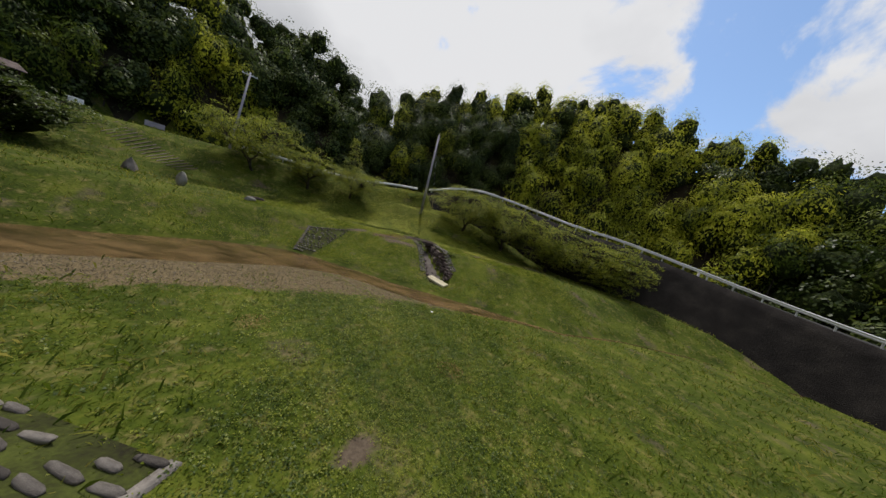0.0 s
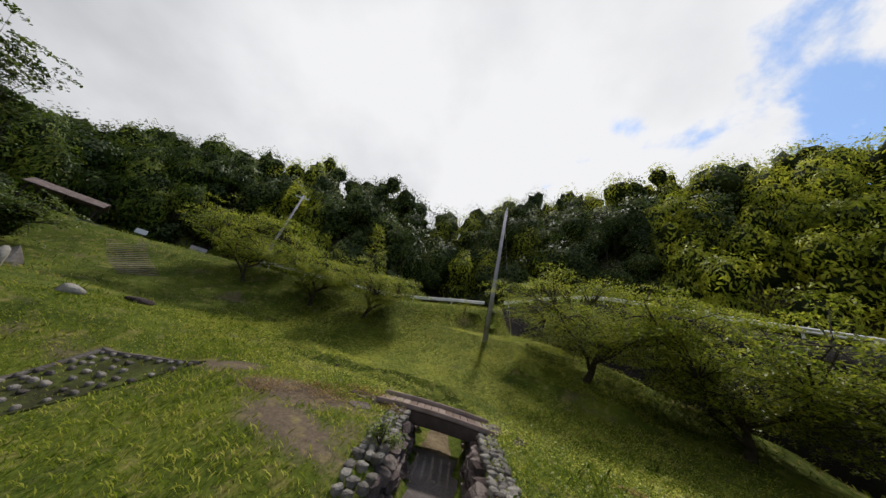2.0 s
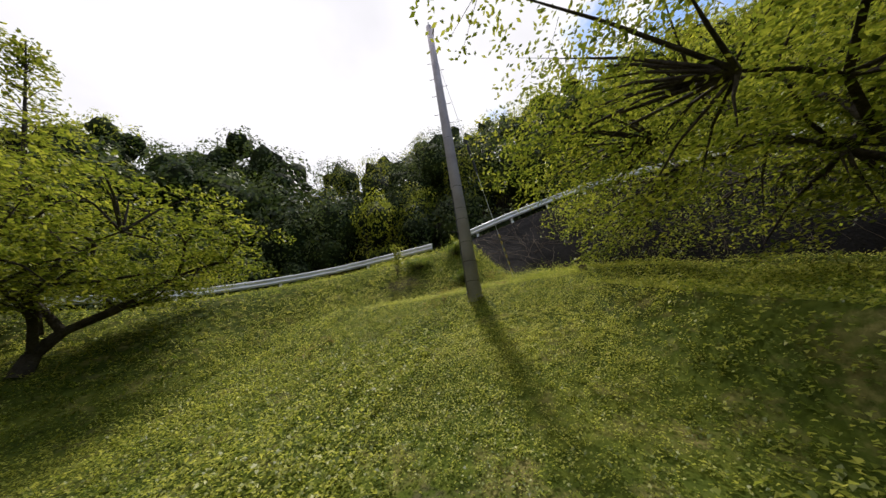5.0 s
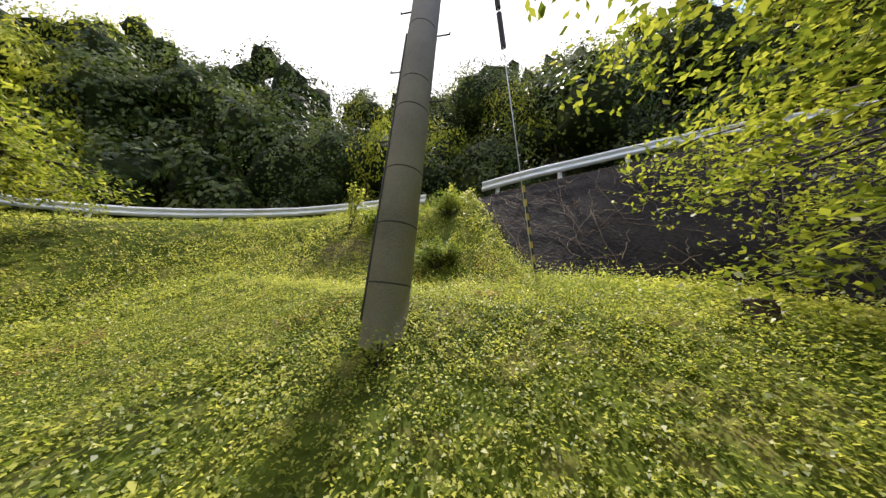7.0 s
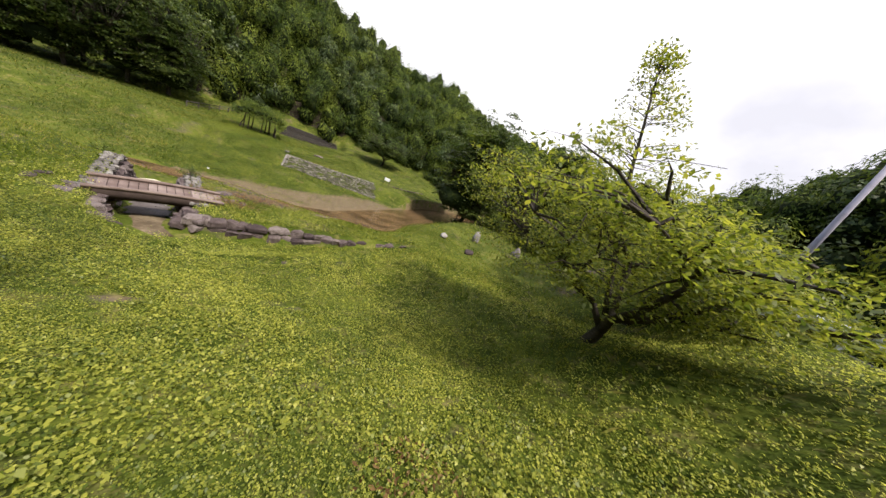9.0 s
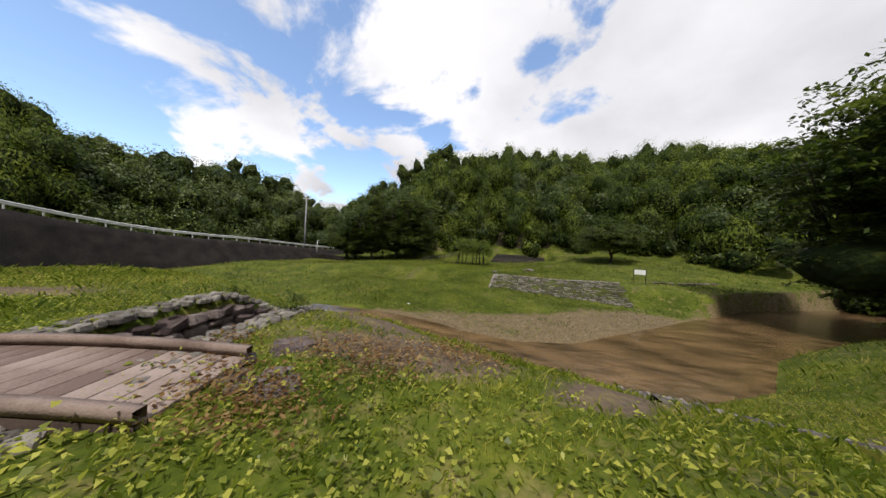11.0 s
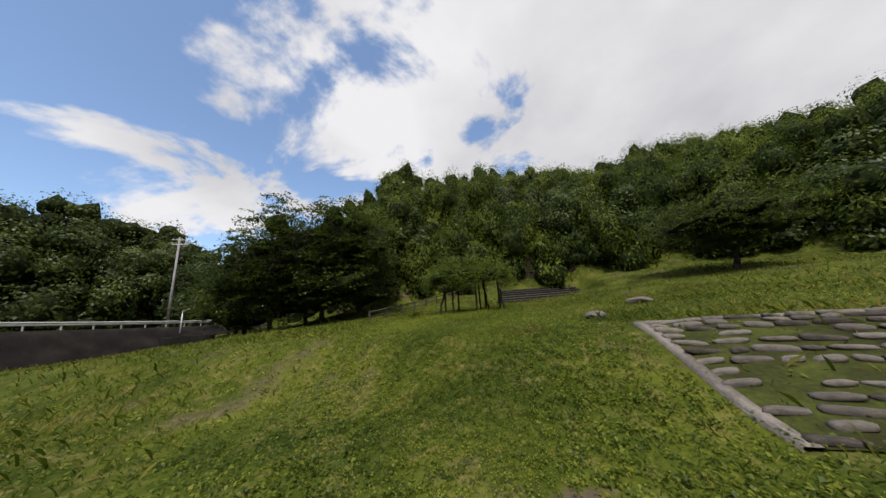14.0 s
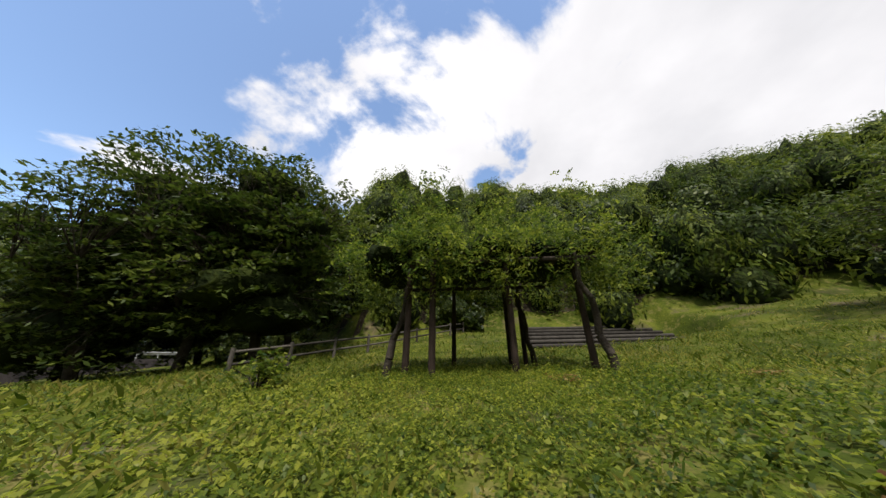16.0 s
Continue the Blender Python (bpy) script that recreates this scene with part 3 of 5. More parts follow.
def wall_vines():
    rng = np.random.default_rng(41)
    t, c, left = road_line(0.25, s_of(-3.0), s_of(12))
    b = Soup()
    for k in range(240):
        i, u = float(rng.uniform(0, len(t) - 1)), rng.uniform(0.05, 0.9)
        di, du = rng.normal(0, 0.5), rng.normal(-0.02, 0.035)
        prev = None
        for j in range(9):
            i, u = min(max(i + di + rng.normal(0, 0.2), 0), len(t) - 1), min(max(u + du + rng.normal(0, 0.012), 0.02), 0.95)
            p, lf = np.array([np.interp(i, range(len(t)), c[:, a]) for a in range(3)]), left[int(i)]
            q = p[:2] - lf * 0.12
            foot = p[:2] - lf * 2.45
            fz = min(gz(*foot), p[2] - 0.1) - 0.5
            at = np.array([*(q * (1 - u) + foot * u), (p[2] + 0.05) * (1 - u) + fz * u]) + np.array([-lf[0], -lf[1], 0.6]) * (0.03 + 0.03 * rng.uniform())
            if prev is not None:
                b.tube(prev, at, 0.008, 0.006, 4)
            prev = at
    tagged(new("dead_vines", b.mesh("dead_vines", M_STALK)), "thin dry brown vines creeping over the dark retaining wall", "vines", kind="stuff")


M_STALK = material("dry stalks", [(0.05, 0.035, 0.025), (0.13, 0.1, 0.07), (0.24, 0.2, 0.15)], 0.9, 2, 20, 0.2)
wall_vines()


def guardrail(label, s0, s1, gap=4.0, first=0.0):
    """One run of guardrail: corrugated beam and posts at even steps."""
    t, c, left = road_line(0.5, s0, s1)
    mid = c[len(c) // 2]
    rail = thing("guardrail", label, "guardrail", (0, 0, 0), group="guardrails along the road")
    prof = [(-0.17, 0.0), (-0.13, -0.07), (-0.06, -0.075), (-0.025, -0.005), (0.025, -0.005), (0.06, -0.075), (0.13, -0.07), (0.17, 0.0), (0.165, 0.012), (-0.165, 0.012)]
    rows = [np.column_stack([c[:, :2] + left * (0.25 + k), c[:, 2] + 0.62 + z]) for z, k in prof] 
    rows.append(rows[0])
    part("beam", strip("beam", rows, M_STEEL), None, rail, "white galvanised corrugated beam")
    bm = bmesh.new()
    bmesh.ops.create_cone(bm, cap_ends=True, segments=10, radius1=0.065, radius2=0.065, depth=1.5, matrix=pose(0, 0, -0.05))
    box(bm, (0.1, 0.16, 0.2), (0, -0.09, 0.6))
    post_me = bpy.data.meshes.new("post")
    bm.to_mesh(post_me)
    bm.free()
    post_me.materials.append(M_STEEL)
    for s in np.arange(s0 + first, t[-1], gap):
        k = np.argmin(abs(t - s))
        o = new("post", post_me)
        o.parent = rail
        o.matrix_basis = pose(c[k, 0] + left[k, 0] * 0.42, c[k, 1] + left[k, 1] * 0.42, c[k, 2], 0, 0, math.degrees(math.atan2(left[k, 1], left[k, 0])) - 90)
    return rail


S_END = s_of(-4.6)
guardrail("white steel guardrail on posts along the grassy road edge", S_END - 25, S_END, 4.0, 1.0)
guardrail("white steel guardrail on top of the dark retaining wall", S_END + 1.4, 1e9, 2.0, 0.3)


# ---- trees ----
def limbs(rng, height, reach, rise, levels=3, spread=0.6, girth=0.14, forks=3):
    """Trunk and limbs as tapered tubes; returns the tubes and the limb ends."""
    bm, ends = Soup(), []

    def grow(p, d, length, r, level):
        mid = p + d * length * 0.5 + Vector(rng.normal(0, 0.06 * length, 3))
        q = p + d * length + Vector(rng.normal(0, 0.07 * length, 3))
        sides = 9 if level == 0 else 6 if level == 1 else 4
        bm.tube(p, mid, r, r * 0.82, sides)
        bm.tube(mid, q, r * 0.82, r * 0.62, sides)
        if level > 1:
            ends.append(list(mid))
        if level:
            ends.append(list(q))
        if level >= levels:
            return
        n = forks + (1 if level == 0 else 0)
        a0 = rng.uniform(0, 6.28)
        for k in range(n):
            a = a0 + k * 6.283 / n + rng.normal(0, 0.35)
            tilt = spread * rng.uniform(0.75, 1.3)
            out = Vector((math.cos(a), math.sin(a), 0.05))
            e = (d * math.cos(tilt) + out * math.sin(tilt)).normalized()
            e.z = e.z * rise + 0.1
            grow(q if k < n - 1 else mid, e.normalized(), reach * 0.78 ** level * rng.uniform(0.75, 1.1), r * 0.58, level + 1)
    grow(Vector((0, 0, 0)), Vector((rng.normal(0, 0.12), rng.normal(0, 0.12), 1)).normalized(), height, girth, 0)
    return bm, np.array(ends)


def tree(name, label, at, trunk=1.0, size=(3.2, 2.4), crown_z=2.4, n=9000, mat=None, seed=1, leaf=(0.13, 0.055), girth=0.16, spread=0.75, leader=0.0, shell=0.55, hang=0.35, layer=0.1, shift=(0, 0)):
    """A broad tree: tapered trunk and limbs, a crown of layered leaf sprays with gaps."""
    rng = np.random.default_rng(seed)
    t = thing(name, label, "tree", (at[0], at[1], gz(*at) - 0.05))
    R, H = size
    bm, ends = limbs(rng, trunk, R * 0.42, min(1.0, H / (1.6 * R)) * 0.8 + 0.25, 3, spread, girth)
    if leader:
        bm.tube((0, 0, trunk), (0.1, -0.17 * leader, leader * 0.55), girth * 0.45, 0.05, 6)
        bm.tube((0.1, -0.17 * leader, leader * 0.55), (0.12, -0.31 * leader, leader), 0.05, 0.01, 5)
    m = int(36 + 6.5 * R * H)
    d = rng.normal(size=(m, 3))
    d /= np.linalg.norm(d, axis=1)[:, None]
    rad = rng.uniform(shell, 1.0, m) ** 0.8
    lump = 1 + 0.18 * np.sin(3.1 * np.arctan2(d[:, 1], d[:, 0]) + seed) + 0.1 * np.sin(5.3 * d[:, 2] + 2 * seed)
    c = d * rad[:, None] * lump[:, None] * (R, R, H / 2) + (shift[0], shift[1], crown_z)
    if leader:
        z = rng.uniform(0, 1, 70)
        a = rng.uniform(0, 6.28, 70)
        w = 1.25 * (1.03 - z)
        up = np.column_stack([np.cos(a) * w, np.sin(a) * w, crown_z + H * 0.3 + z * (leader - crown_z - H * 0.3)])
        up[:, 1] -= 0.31 * up[:, 2]
        for q in up:
            bm.tube((0.11, -0.31 * (q[2] - 0.25), q[2] - 0.25), q, 0.014, 0.005, 4)
    for q in c:
        k = ends[np.argmin(np.linalg.norm(ends - q, axis=1))]
        mid = (k + q) / 2 + (0, 0, 0.08 * R / 3)
        bm.tube(k, mid, 0.02 * R / 3 + 0.006, 0.012 * R / 3 + 0.004, 4)
        bm.tube(mid, q, 0.012 * R / 3 + 0.004, 0.005, 4)
        for _ in range(3):
            a = rng.uniform(0, 6.28)
            r = (0.3 + 0.1 * R) * rng.uniform(0.7, 1.0)
            bm.tube(q, q + (math.cos(a) * r, math.sin(a) * r, -0.06 * r), 0.006, 0.003, 3)
    c = np.concatenate([c, ends])
    part("trunk", bm, M_BARK, t, "dark forked trunk and limbs")
    # flat sprays: leaves along twigs that fan out from each branch end
    pad = (0.32 + 0.12 * R) * rng.uniform(0.7, 1.25, len(c))
    tilt = rng.normal(0, 0.14, (len(c), 2)) - 0.3 * c[:, :2] / (R + 1e-6)
    if leader:
        c, pad, tilt = np.concatenate([c, up]), np.concatenate([pad, np.full(70, 0.4)]), np.concatenate([tilt, np.zeros((70, 2))])
    share = pad ** 2 / np.sum(pad ** 2)
    k = rng.choice(len(c), n, p=share)
    twig = rng.integers(0, 11, n)
    a = twig * 0.698 + 0.9 * np.sin(k * 12.9) * 3 + rng.normal(0, 0.16, n)
    r = pad[k] * np.sqrt(rng.uniform(0.0, 1, n))
    ox, oy = r * np.cos(a), r * np.sin(a)
    off = np.column_stack([ox, oy, ox * tilt[k, 0] + oy * tilt[k, 1] - 0.12 * r * r + rng.normal(0, 0.05 + 0.25 * layer, n)])
    v, f = leaves(rng, c[k] + off, leaf[0], leaf[1], hang, 0.8)
    crown = part("crown", np_mesh("crown", v, f, mat or M_CHERRY), None, t, "layered green leaf sprays with gaps")
    # added dark ellipsoids block light and give the crown its inner shade
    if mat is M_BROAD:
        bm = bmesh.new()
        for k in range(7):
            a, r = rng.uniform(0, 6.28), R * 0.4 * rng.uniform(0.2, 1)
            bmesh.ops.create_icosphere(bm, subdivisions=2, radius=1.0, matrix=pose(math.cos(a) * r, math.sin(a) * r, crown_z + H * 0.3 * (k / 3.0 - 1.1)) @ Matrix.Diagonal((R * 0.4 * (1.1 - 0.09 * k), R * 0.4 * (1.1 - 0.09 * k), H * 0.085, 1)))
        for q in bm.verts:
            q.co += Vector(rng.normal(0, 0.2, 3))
        part("inner_foliage", bm, M_SHADE_CORE, crown, "added dark core for the shade inside the crown", soft=True)
    return t


CH = "spreading cherry tree with layered green leaves on the grass slope"
tree("cherry_tree", CH, (2.75, 32.1), 1.3, (5.4, 5.0), 3.6, 68000, seed=3, girth=0.21, leaf=(0.1, 0.05))
tree("cherry_tree", CH, (8.4, 30.6), 1.2, (4.7, 5.8), 3.6, 32000, seed=4, girth=0.2, leaf=(0.16, 0.08))
tree("cherry_tree", CH, (14.2, 28.2), 1.2, (4.7, 5.8), 3.5, 24000, seed=5, girth=0.2, leaf=(0.19, 0.09))
tree("cherry_tree", CH, (19.6, 24.6), 1.2, (4.5, 5.4), 3.3, 18000, seed=12, girth=0.2, leaf=(0.22, 0.1))
tree("cherry_tree", "small cherry tree with a tall thin leading shoot", (-13.5, 33.0), 0.9, (4.0, 3.0), 2.7, 36000, seed=6, girth=0.17, leader=7.6, leaf=(0.11, 0.052), shell=0.4, shift=(0.6, -1.3))
tree("cherry_tree", CH, (-18.8, 32.1), 1.2, (3.6, 3.2), 3.5, 20000, seed=7, leaf=(0.14, 0.065))
tree("cherry_tree", CH, (-24.0, 29.2), 1.2, (5.0, 4.4), 4.2, 26000, seed=8, leaf=(0.16, 0.075))
tree("cherry_tree", "broad flat-topped tree alone on a grassy rise", (-21.5, -17.6), 1.3, (5.0, 4.0), 4.0, 20000, seed=9, girth=0.22, mat=M_BROAD, leaf=(0.2, 0.09))
tree("bushy_tree", "dense low tree on the grass by the stream", (-33.0, 17.6), 0.6, (3.9, 4.6), 2.8, 14000, seed=10, shell=0.4, mat=M_BROAD, leaf=(0.22, 0.11))
tree("broadleaf_tree", "tall dense dark broadleaf tree on the stream bank", (-28.8, 5.2), 2.5, (5.9, 15.5), 8.6, 36000, seed=22, mat=M_BROAD, leaf=(0.36, 0.19), girth=0.34, shell=0.45)
tree("broadleaf_tree", "dense dark broadleaf tree spreading over the stream bank", (-36.5, 8.0), 2.2, (5.5, 12.5), 6.8, 20000, seed=23, mat=M_BROAD, leaf=(0.3, 0.16), girth=0.3, shell=0.3)
tree("broadleaf_tree", "tall dark broadleaf tree at the edge of the stream meadow", (-35.5, 13.6), 4.5, (3.6, 9.5), 10.0, 16000, seed=21, mat=M_BROAD, leaf=(0.3, 0.15), girth=0.3, shell=0.35)
for _k, (_x, _y, _h) in enumerate(((9.4, -18.8, 11.5), (13.2, -18.6, 14.0), (17.8, -17.8, 14.4), (22.8, -19.8, 11.0), (12.0, -24.2, 14.0), (19.2, -24.4, 13.4), (27.0, -22.6, 9.4))):
    tree("broadleaf_tree", "tall dark layered broadleaf tree at the woodland edge", (_x, _y), 2.4, (4.5, _h * 0.96), _h * 0.5, 17000, seed=30 + _k, mat=M_BROAD, leaf=(0.32, 0.15), girth=0.25, shell=0.2, layer=0.05)


# ---- woods on the slopes ----
def build_woods():
    rng = np.random.default_rng(11)
    V = {"bamboo": [], "broad": [], "grove": []}
    core_v, core_f = [], []
    px, py = rng.uniform(-100, 95, 90000), rng.uniform(-90, 85, 90000)
    k, top, past = ring(px, py)
    keep = (k > 0.05) & (k < 1.3)
    px, py, k = px[keep], py[keep], k[keep]
    taken, spots = set(), []
    for i in range(len(px)):
        cell = 2.9 if k[i] < 0.5 else 3.1
        key = (int(px[i] // cell), int(py[i] // cell), cell)
        if key not in taken:
            taken.add(key)
            spots.append(i)
    z = ground(px[spots], py[spots])
    culms = Soup()
    ico = bmesh.new()
    bmesh.ops.create_icosphere(ico, subdivisions=2, radius=1.0)
    iv = np.array([v.co[:] for v in ico.verts])
    jf = np.array([[v.index for v in f.verts] for f in ico.faces])
    ico.free()

    def plume(c, size, n, leaf, kind, droop):
        """A rounded mass: leaves lying on its outside, an added dark shade core within."""
        d = rng.normal(size=(n, 3))
        inward = np.array((-3 - c[0], 15 - c[1], 0))
        d = d + 0.4 * inward / np.linalg.norm(inward)
        d[:, 2] = d[:, 2] * 0.9 + 0.3
        d /= np.linalg.norm(d, axis=1)[:, None]
        lump = 1 + 0.16 * np.sin(4 * d[:, 0] + 5 * d[:, 1] + c[0]) + 0.1 * np.sin(7 * d[:, 2] + c[1])
        p = d * (lump * rng.uniform(0.82, 1.1, n))[:, None] * size + c
        nrm = d + rng.normal(0, 0.27, (n, 3))
        nrm /= np.linalg.norm(nrm, axis=1)[:, None]
        down = np.column_stack([d[:, 0] * 0.7, d[:, 1] * 0.7, np.full(n, -droop)]) + rng.normal(0, 0.5, (n, 3))
        t = down - nrm * np.sum(down * nrm, axis=1)[:, None]
        t /= np.linalg.norm(t, axis=1)[:, None]
        b = np.cross(nrm, t)
        s = rng.uniform(0.6, 1.3, n)[:, None]
        L, W = leaf[0] * s, leaf[1] * s
        V[kind].append(np.stack([p - t * L / 2, p - b * W / 2, p + t * L / 2, p + b * W / 2], 1).reshape(-1, 3))
        # added dark core: blocks light, reads as shade between the leaves
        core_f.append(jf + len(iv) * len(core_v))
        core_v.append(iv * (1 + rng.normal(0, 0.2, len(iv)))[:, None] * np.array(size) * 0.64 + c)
    for i, g in zip(spots, z):
        x, y = px[i], py[i]
        az = math.degrees(math.atan2(-(x + 3), y - 15)) % 360
        bam = wave(x, y, 8.0, 0.7) + (0.3 if not (22 < az < 44 or 205 < az < 260) else -0.8) > 0.0
        h = (rng.uniform(5.6, 9.6) if bam else rng.uniform(5.0, 8.4)) * (0.75 + 0.25 * float(smooth(0, 0.4, k[i])))
        close = math.hypot(x + 3, y - 44) < 15
        if close:
            h *= 1.1
        if close:
            bam = bam and rng.uniform() < 0.25
        # west, south and east slopes take the shade-toned bamboo copy
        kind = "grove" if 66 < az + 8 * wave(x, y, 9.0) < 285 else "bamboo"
        fine = 0.55 if close else 1.0
        q = (1.8 if close else 1.0) * rng.uniform(0.85, 1.15) * (1.0 if k[i] < 0.8 else 0.6 if k[i] < 1.05 else 0.3) * (0.75 if 100 < az < 280 else 1.1)
        lx, ly = rng.normal(0, 0.6, 2)
        b = rng.uniform(0.9, 1.5)
        if bam:
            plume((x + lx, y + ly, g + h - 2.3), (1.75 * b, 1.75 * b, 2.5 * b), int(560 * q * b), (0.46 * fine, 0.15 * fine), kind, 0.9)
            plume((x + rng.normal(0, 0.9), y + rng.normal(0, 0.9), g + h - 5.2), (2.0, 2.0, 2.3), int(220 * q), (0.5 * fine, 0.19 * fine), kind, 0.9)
        else:
            plume((x + lx, y + ly, g + h - 2.2), (2.0 * b, 2.0 * b, 2.2 * b), int(390 * q * b), (0.4 * fine, 0.23 * fine), "broad", 0.3)
            plume((x + rng.normal(0, 1.0), y + rng.normal(0, 1.0), g + h - 4.8), (2.1, 2.1, 2.0), int(170 * q), (0.4 * fine, 0.23 * fine), "broad", 0.3)
        if k[i] < 0.25 and rng.uniform() < 0.6:
            plume((x + rng.normal(0, 0.8), y + rng.normal(0, 0.8), g + 0.5), (rng.uniform(1.3, 2.4), rng.uniform(1.3, 2.4), rng.uniform(0.8, 1.7)), int(190 / fine ** 1.5), (0.34 * fine, 0.18 * fine), "broad", 0.3)
        if k[i] > 0.5:
            plume((x + rng.normal(0, 0.5), y + rng.normal(0, 0.5), g + h - 6.0), (2.3, 2.3, 2.2), 40, (0.45, 0.22), "broad", 0.3)
        if k[i] < 0.7:
            culms.tube((x, y, g - 0.3), (x + rng.normal(0, 0.3), y + rng.normal(0, 0.3), g + h * 0.7), 0.08, 0.05, 5)
    me = np_mesh("inner_foliage", np.concatenate(core_v), np.concatenate(core_f), M_SHADE_CORE)
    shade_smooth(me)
    tagged(new("inner_foliage", me), "added dark cores for the shade inside the hillside canopy", "woods", kind="stuff")
    for name, mat, lab in (("bamboo", M_BAMBOO, "dense bright bamboo woods covering the hillside"), ("broad", M_BROAD, "dark broadleaf trees among the bamboo on the hillside"), ("grove", M_BAMBOO_DIM, "dense bamboo grove with hillside shade put into its dark green")):
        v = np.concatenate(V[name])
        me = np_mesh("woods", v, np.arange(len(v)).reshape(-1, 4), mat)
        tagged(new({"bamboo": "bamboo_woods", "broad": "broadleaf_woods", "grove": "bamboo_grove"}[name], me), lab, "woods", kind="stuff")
    me = culms.mesh("stems", M_BARK)
    tagged(new("woodland_stems", me), "thin dark stems under the canopy", "woods", kind="stuff")


build_woods()


# ---- bridge ----
BRIDGE = (-2.62, 22.8, 2.4, 17.5)      # centre of the deck and its turn


def bridge():
    b = thing("footbridge", "small weathered plank footbridge over the stone channel", "bridge", BRIDGE[:3], BRIDGE[3])
    n, L = 15, 3.3
    bm = bmesh.new()
    box(bm, (L / n - 0.012, 1.16, 0.05), bevel=0.006)
    plank = bpy.data.meshes.new("plank")
    bm.to_mesh(plank)
    bm.free()
    plank.materials.append(M_PLANK)
    for i in range(n):
        u = (i + 0.5) / n - 0.5
        o = part("plank", plank, None, b)
        o.matrix_basis = pose(u * L, 0, 0.06 * (1 - 4 * u * u) + 0.01, 0, math.degrees(0.48 * u / L), 0)
    for s in (-1, 1):
        for name, z, hh, w, off in (("curb", 0.06, 0.1, 0.1, 0.57), ("girder", -0.16, 0.3, 0.1, 0.56)):
            u = np.linspace(-0.5, 0.5, 13)
            rows = [np.column_stack([u * L, 0 * u + s * off + a * w / 2, z + 0.04 + 0.06 * (1 - 4 * u * u) + b * hh / 2]) for a, b in ((-1, -1), (-1, 1), (1, 1), (1, -1), (-1, -1))]
            bm = strip(name, rows, None)
            bm.materials.append(M_BEAM if name == "girder" else M_PLANK)
            part(name, bm, M_BEAM if name == "girder" else M_PLANK, b, "dark timber girder" if name == "girder" else "low timber curb")
    return b


bridge()


# ---- stones ----
def stone_mesh(name, seed, size, mat, cuts=1, rough=0.12):
    """A rounded, uneven stone about the given size."""
    rng = np.random.default_rng(seed)
    bm = bmesh.new()
    if cuts > 1:
        bmesh.ops.create_icosphere(bm, subdivisions=cuts + 1, radius=0.5)
        flat = [Vector(rng.normal(0, 1, 3)).normalized() for _ in range(9)]
        for v in bm.verts:
            p = v.co
            for q in flat:
                over = p.dot(q) - 0.36
                if over > 0:
                    p -= q * over * 0.9
            p += Vector(rng.normal(0, rough * 0.06, 3))
    else:
        bmesh.ops.create_cube(bm, size=0.92)
        for v in bm.verts:
            v.co += Vector(rng.normal(0, rough * 0.75, 3))
        bmesh.ops.bevel(bm, geom=list(bm.edges), offset=0.17, segments=1, affect="EDGES")
        for v in bm.verts:
            v.co += Vector(rng.normal(0, rough * 0.16, 3))
    for v in bm.verts:
        v.co = Vector((v.co.x * size[0], v.co.y * size[1], v.co.z * size[2]))
    me = bpy.data.meshes.new(name)
    bm.to_mesh(me)
    bm.free()
    me.materials.append(mat)
    if cuts == 1 and rough < 0.15:
        shade_smooth(me)
    return me


FACE = [stone_mesh("stone", 40 + k, (1, 1, 1), M_STONE, rough=0.16) for k in range(7)]
M_ROCK = material("dark wall stone", [(0.05, 0.037, 0.036), (0.11, 0.084, 0.08), (0.2, 0.165, 0.152)], 0.9, 2.2, 22, 0.9, per_object=True, dist=0.05)
WALLST = [stone_mesh("stone", 60 + k, (1, 1, 1), M_ROCK, rough=0.17) for k in range(7)]
M_SOIL = material("mossy soil", [(0.02, 0.018, 0.01), (0.04, 0.046, 0.012), (0.075, 0.09, 0.018)], 0.95, 1.5, 14, 0.8, dist=0.03)
M_STEP = material("long step stone", [(0.07, 0.061, 0.055), (0.145, 0.128, 0.116), (0.25, 0.226, 0.203)], 0.9, 2.2, 22, 0.7, per_object=True, dist=0.03)
STEPST = [stone_mesh("stone", 80 + k, (1, 1, 1), M_STEP, rough=0.12) for k in range(7)]


def put_stone(parent, meshes, rng, at, size, turn=0.0, tilt=(0, 0)):
    o = new("stone", meshes[int(rng.integers(0, len(meshes)))])
    o.parent = parent
    o.matrix_basis = pose(*at, tilt[0], tilt[1], turn) @ Matrix.Diagonal((*size, 1))
    return o


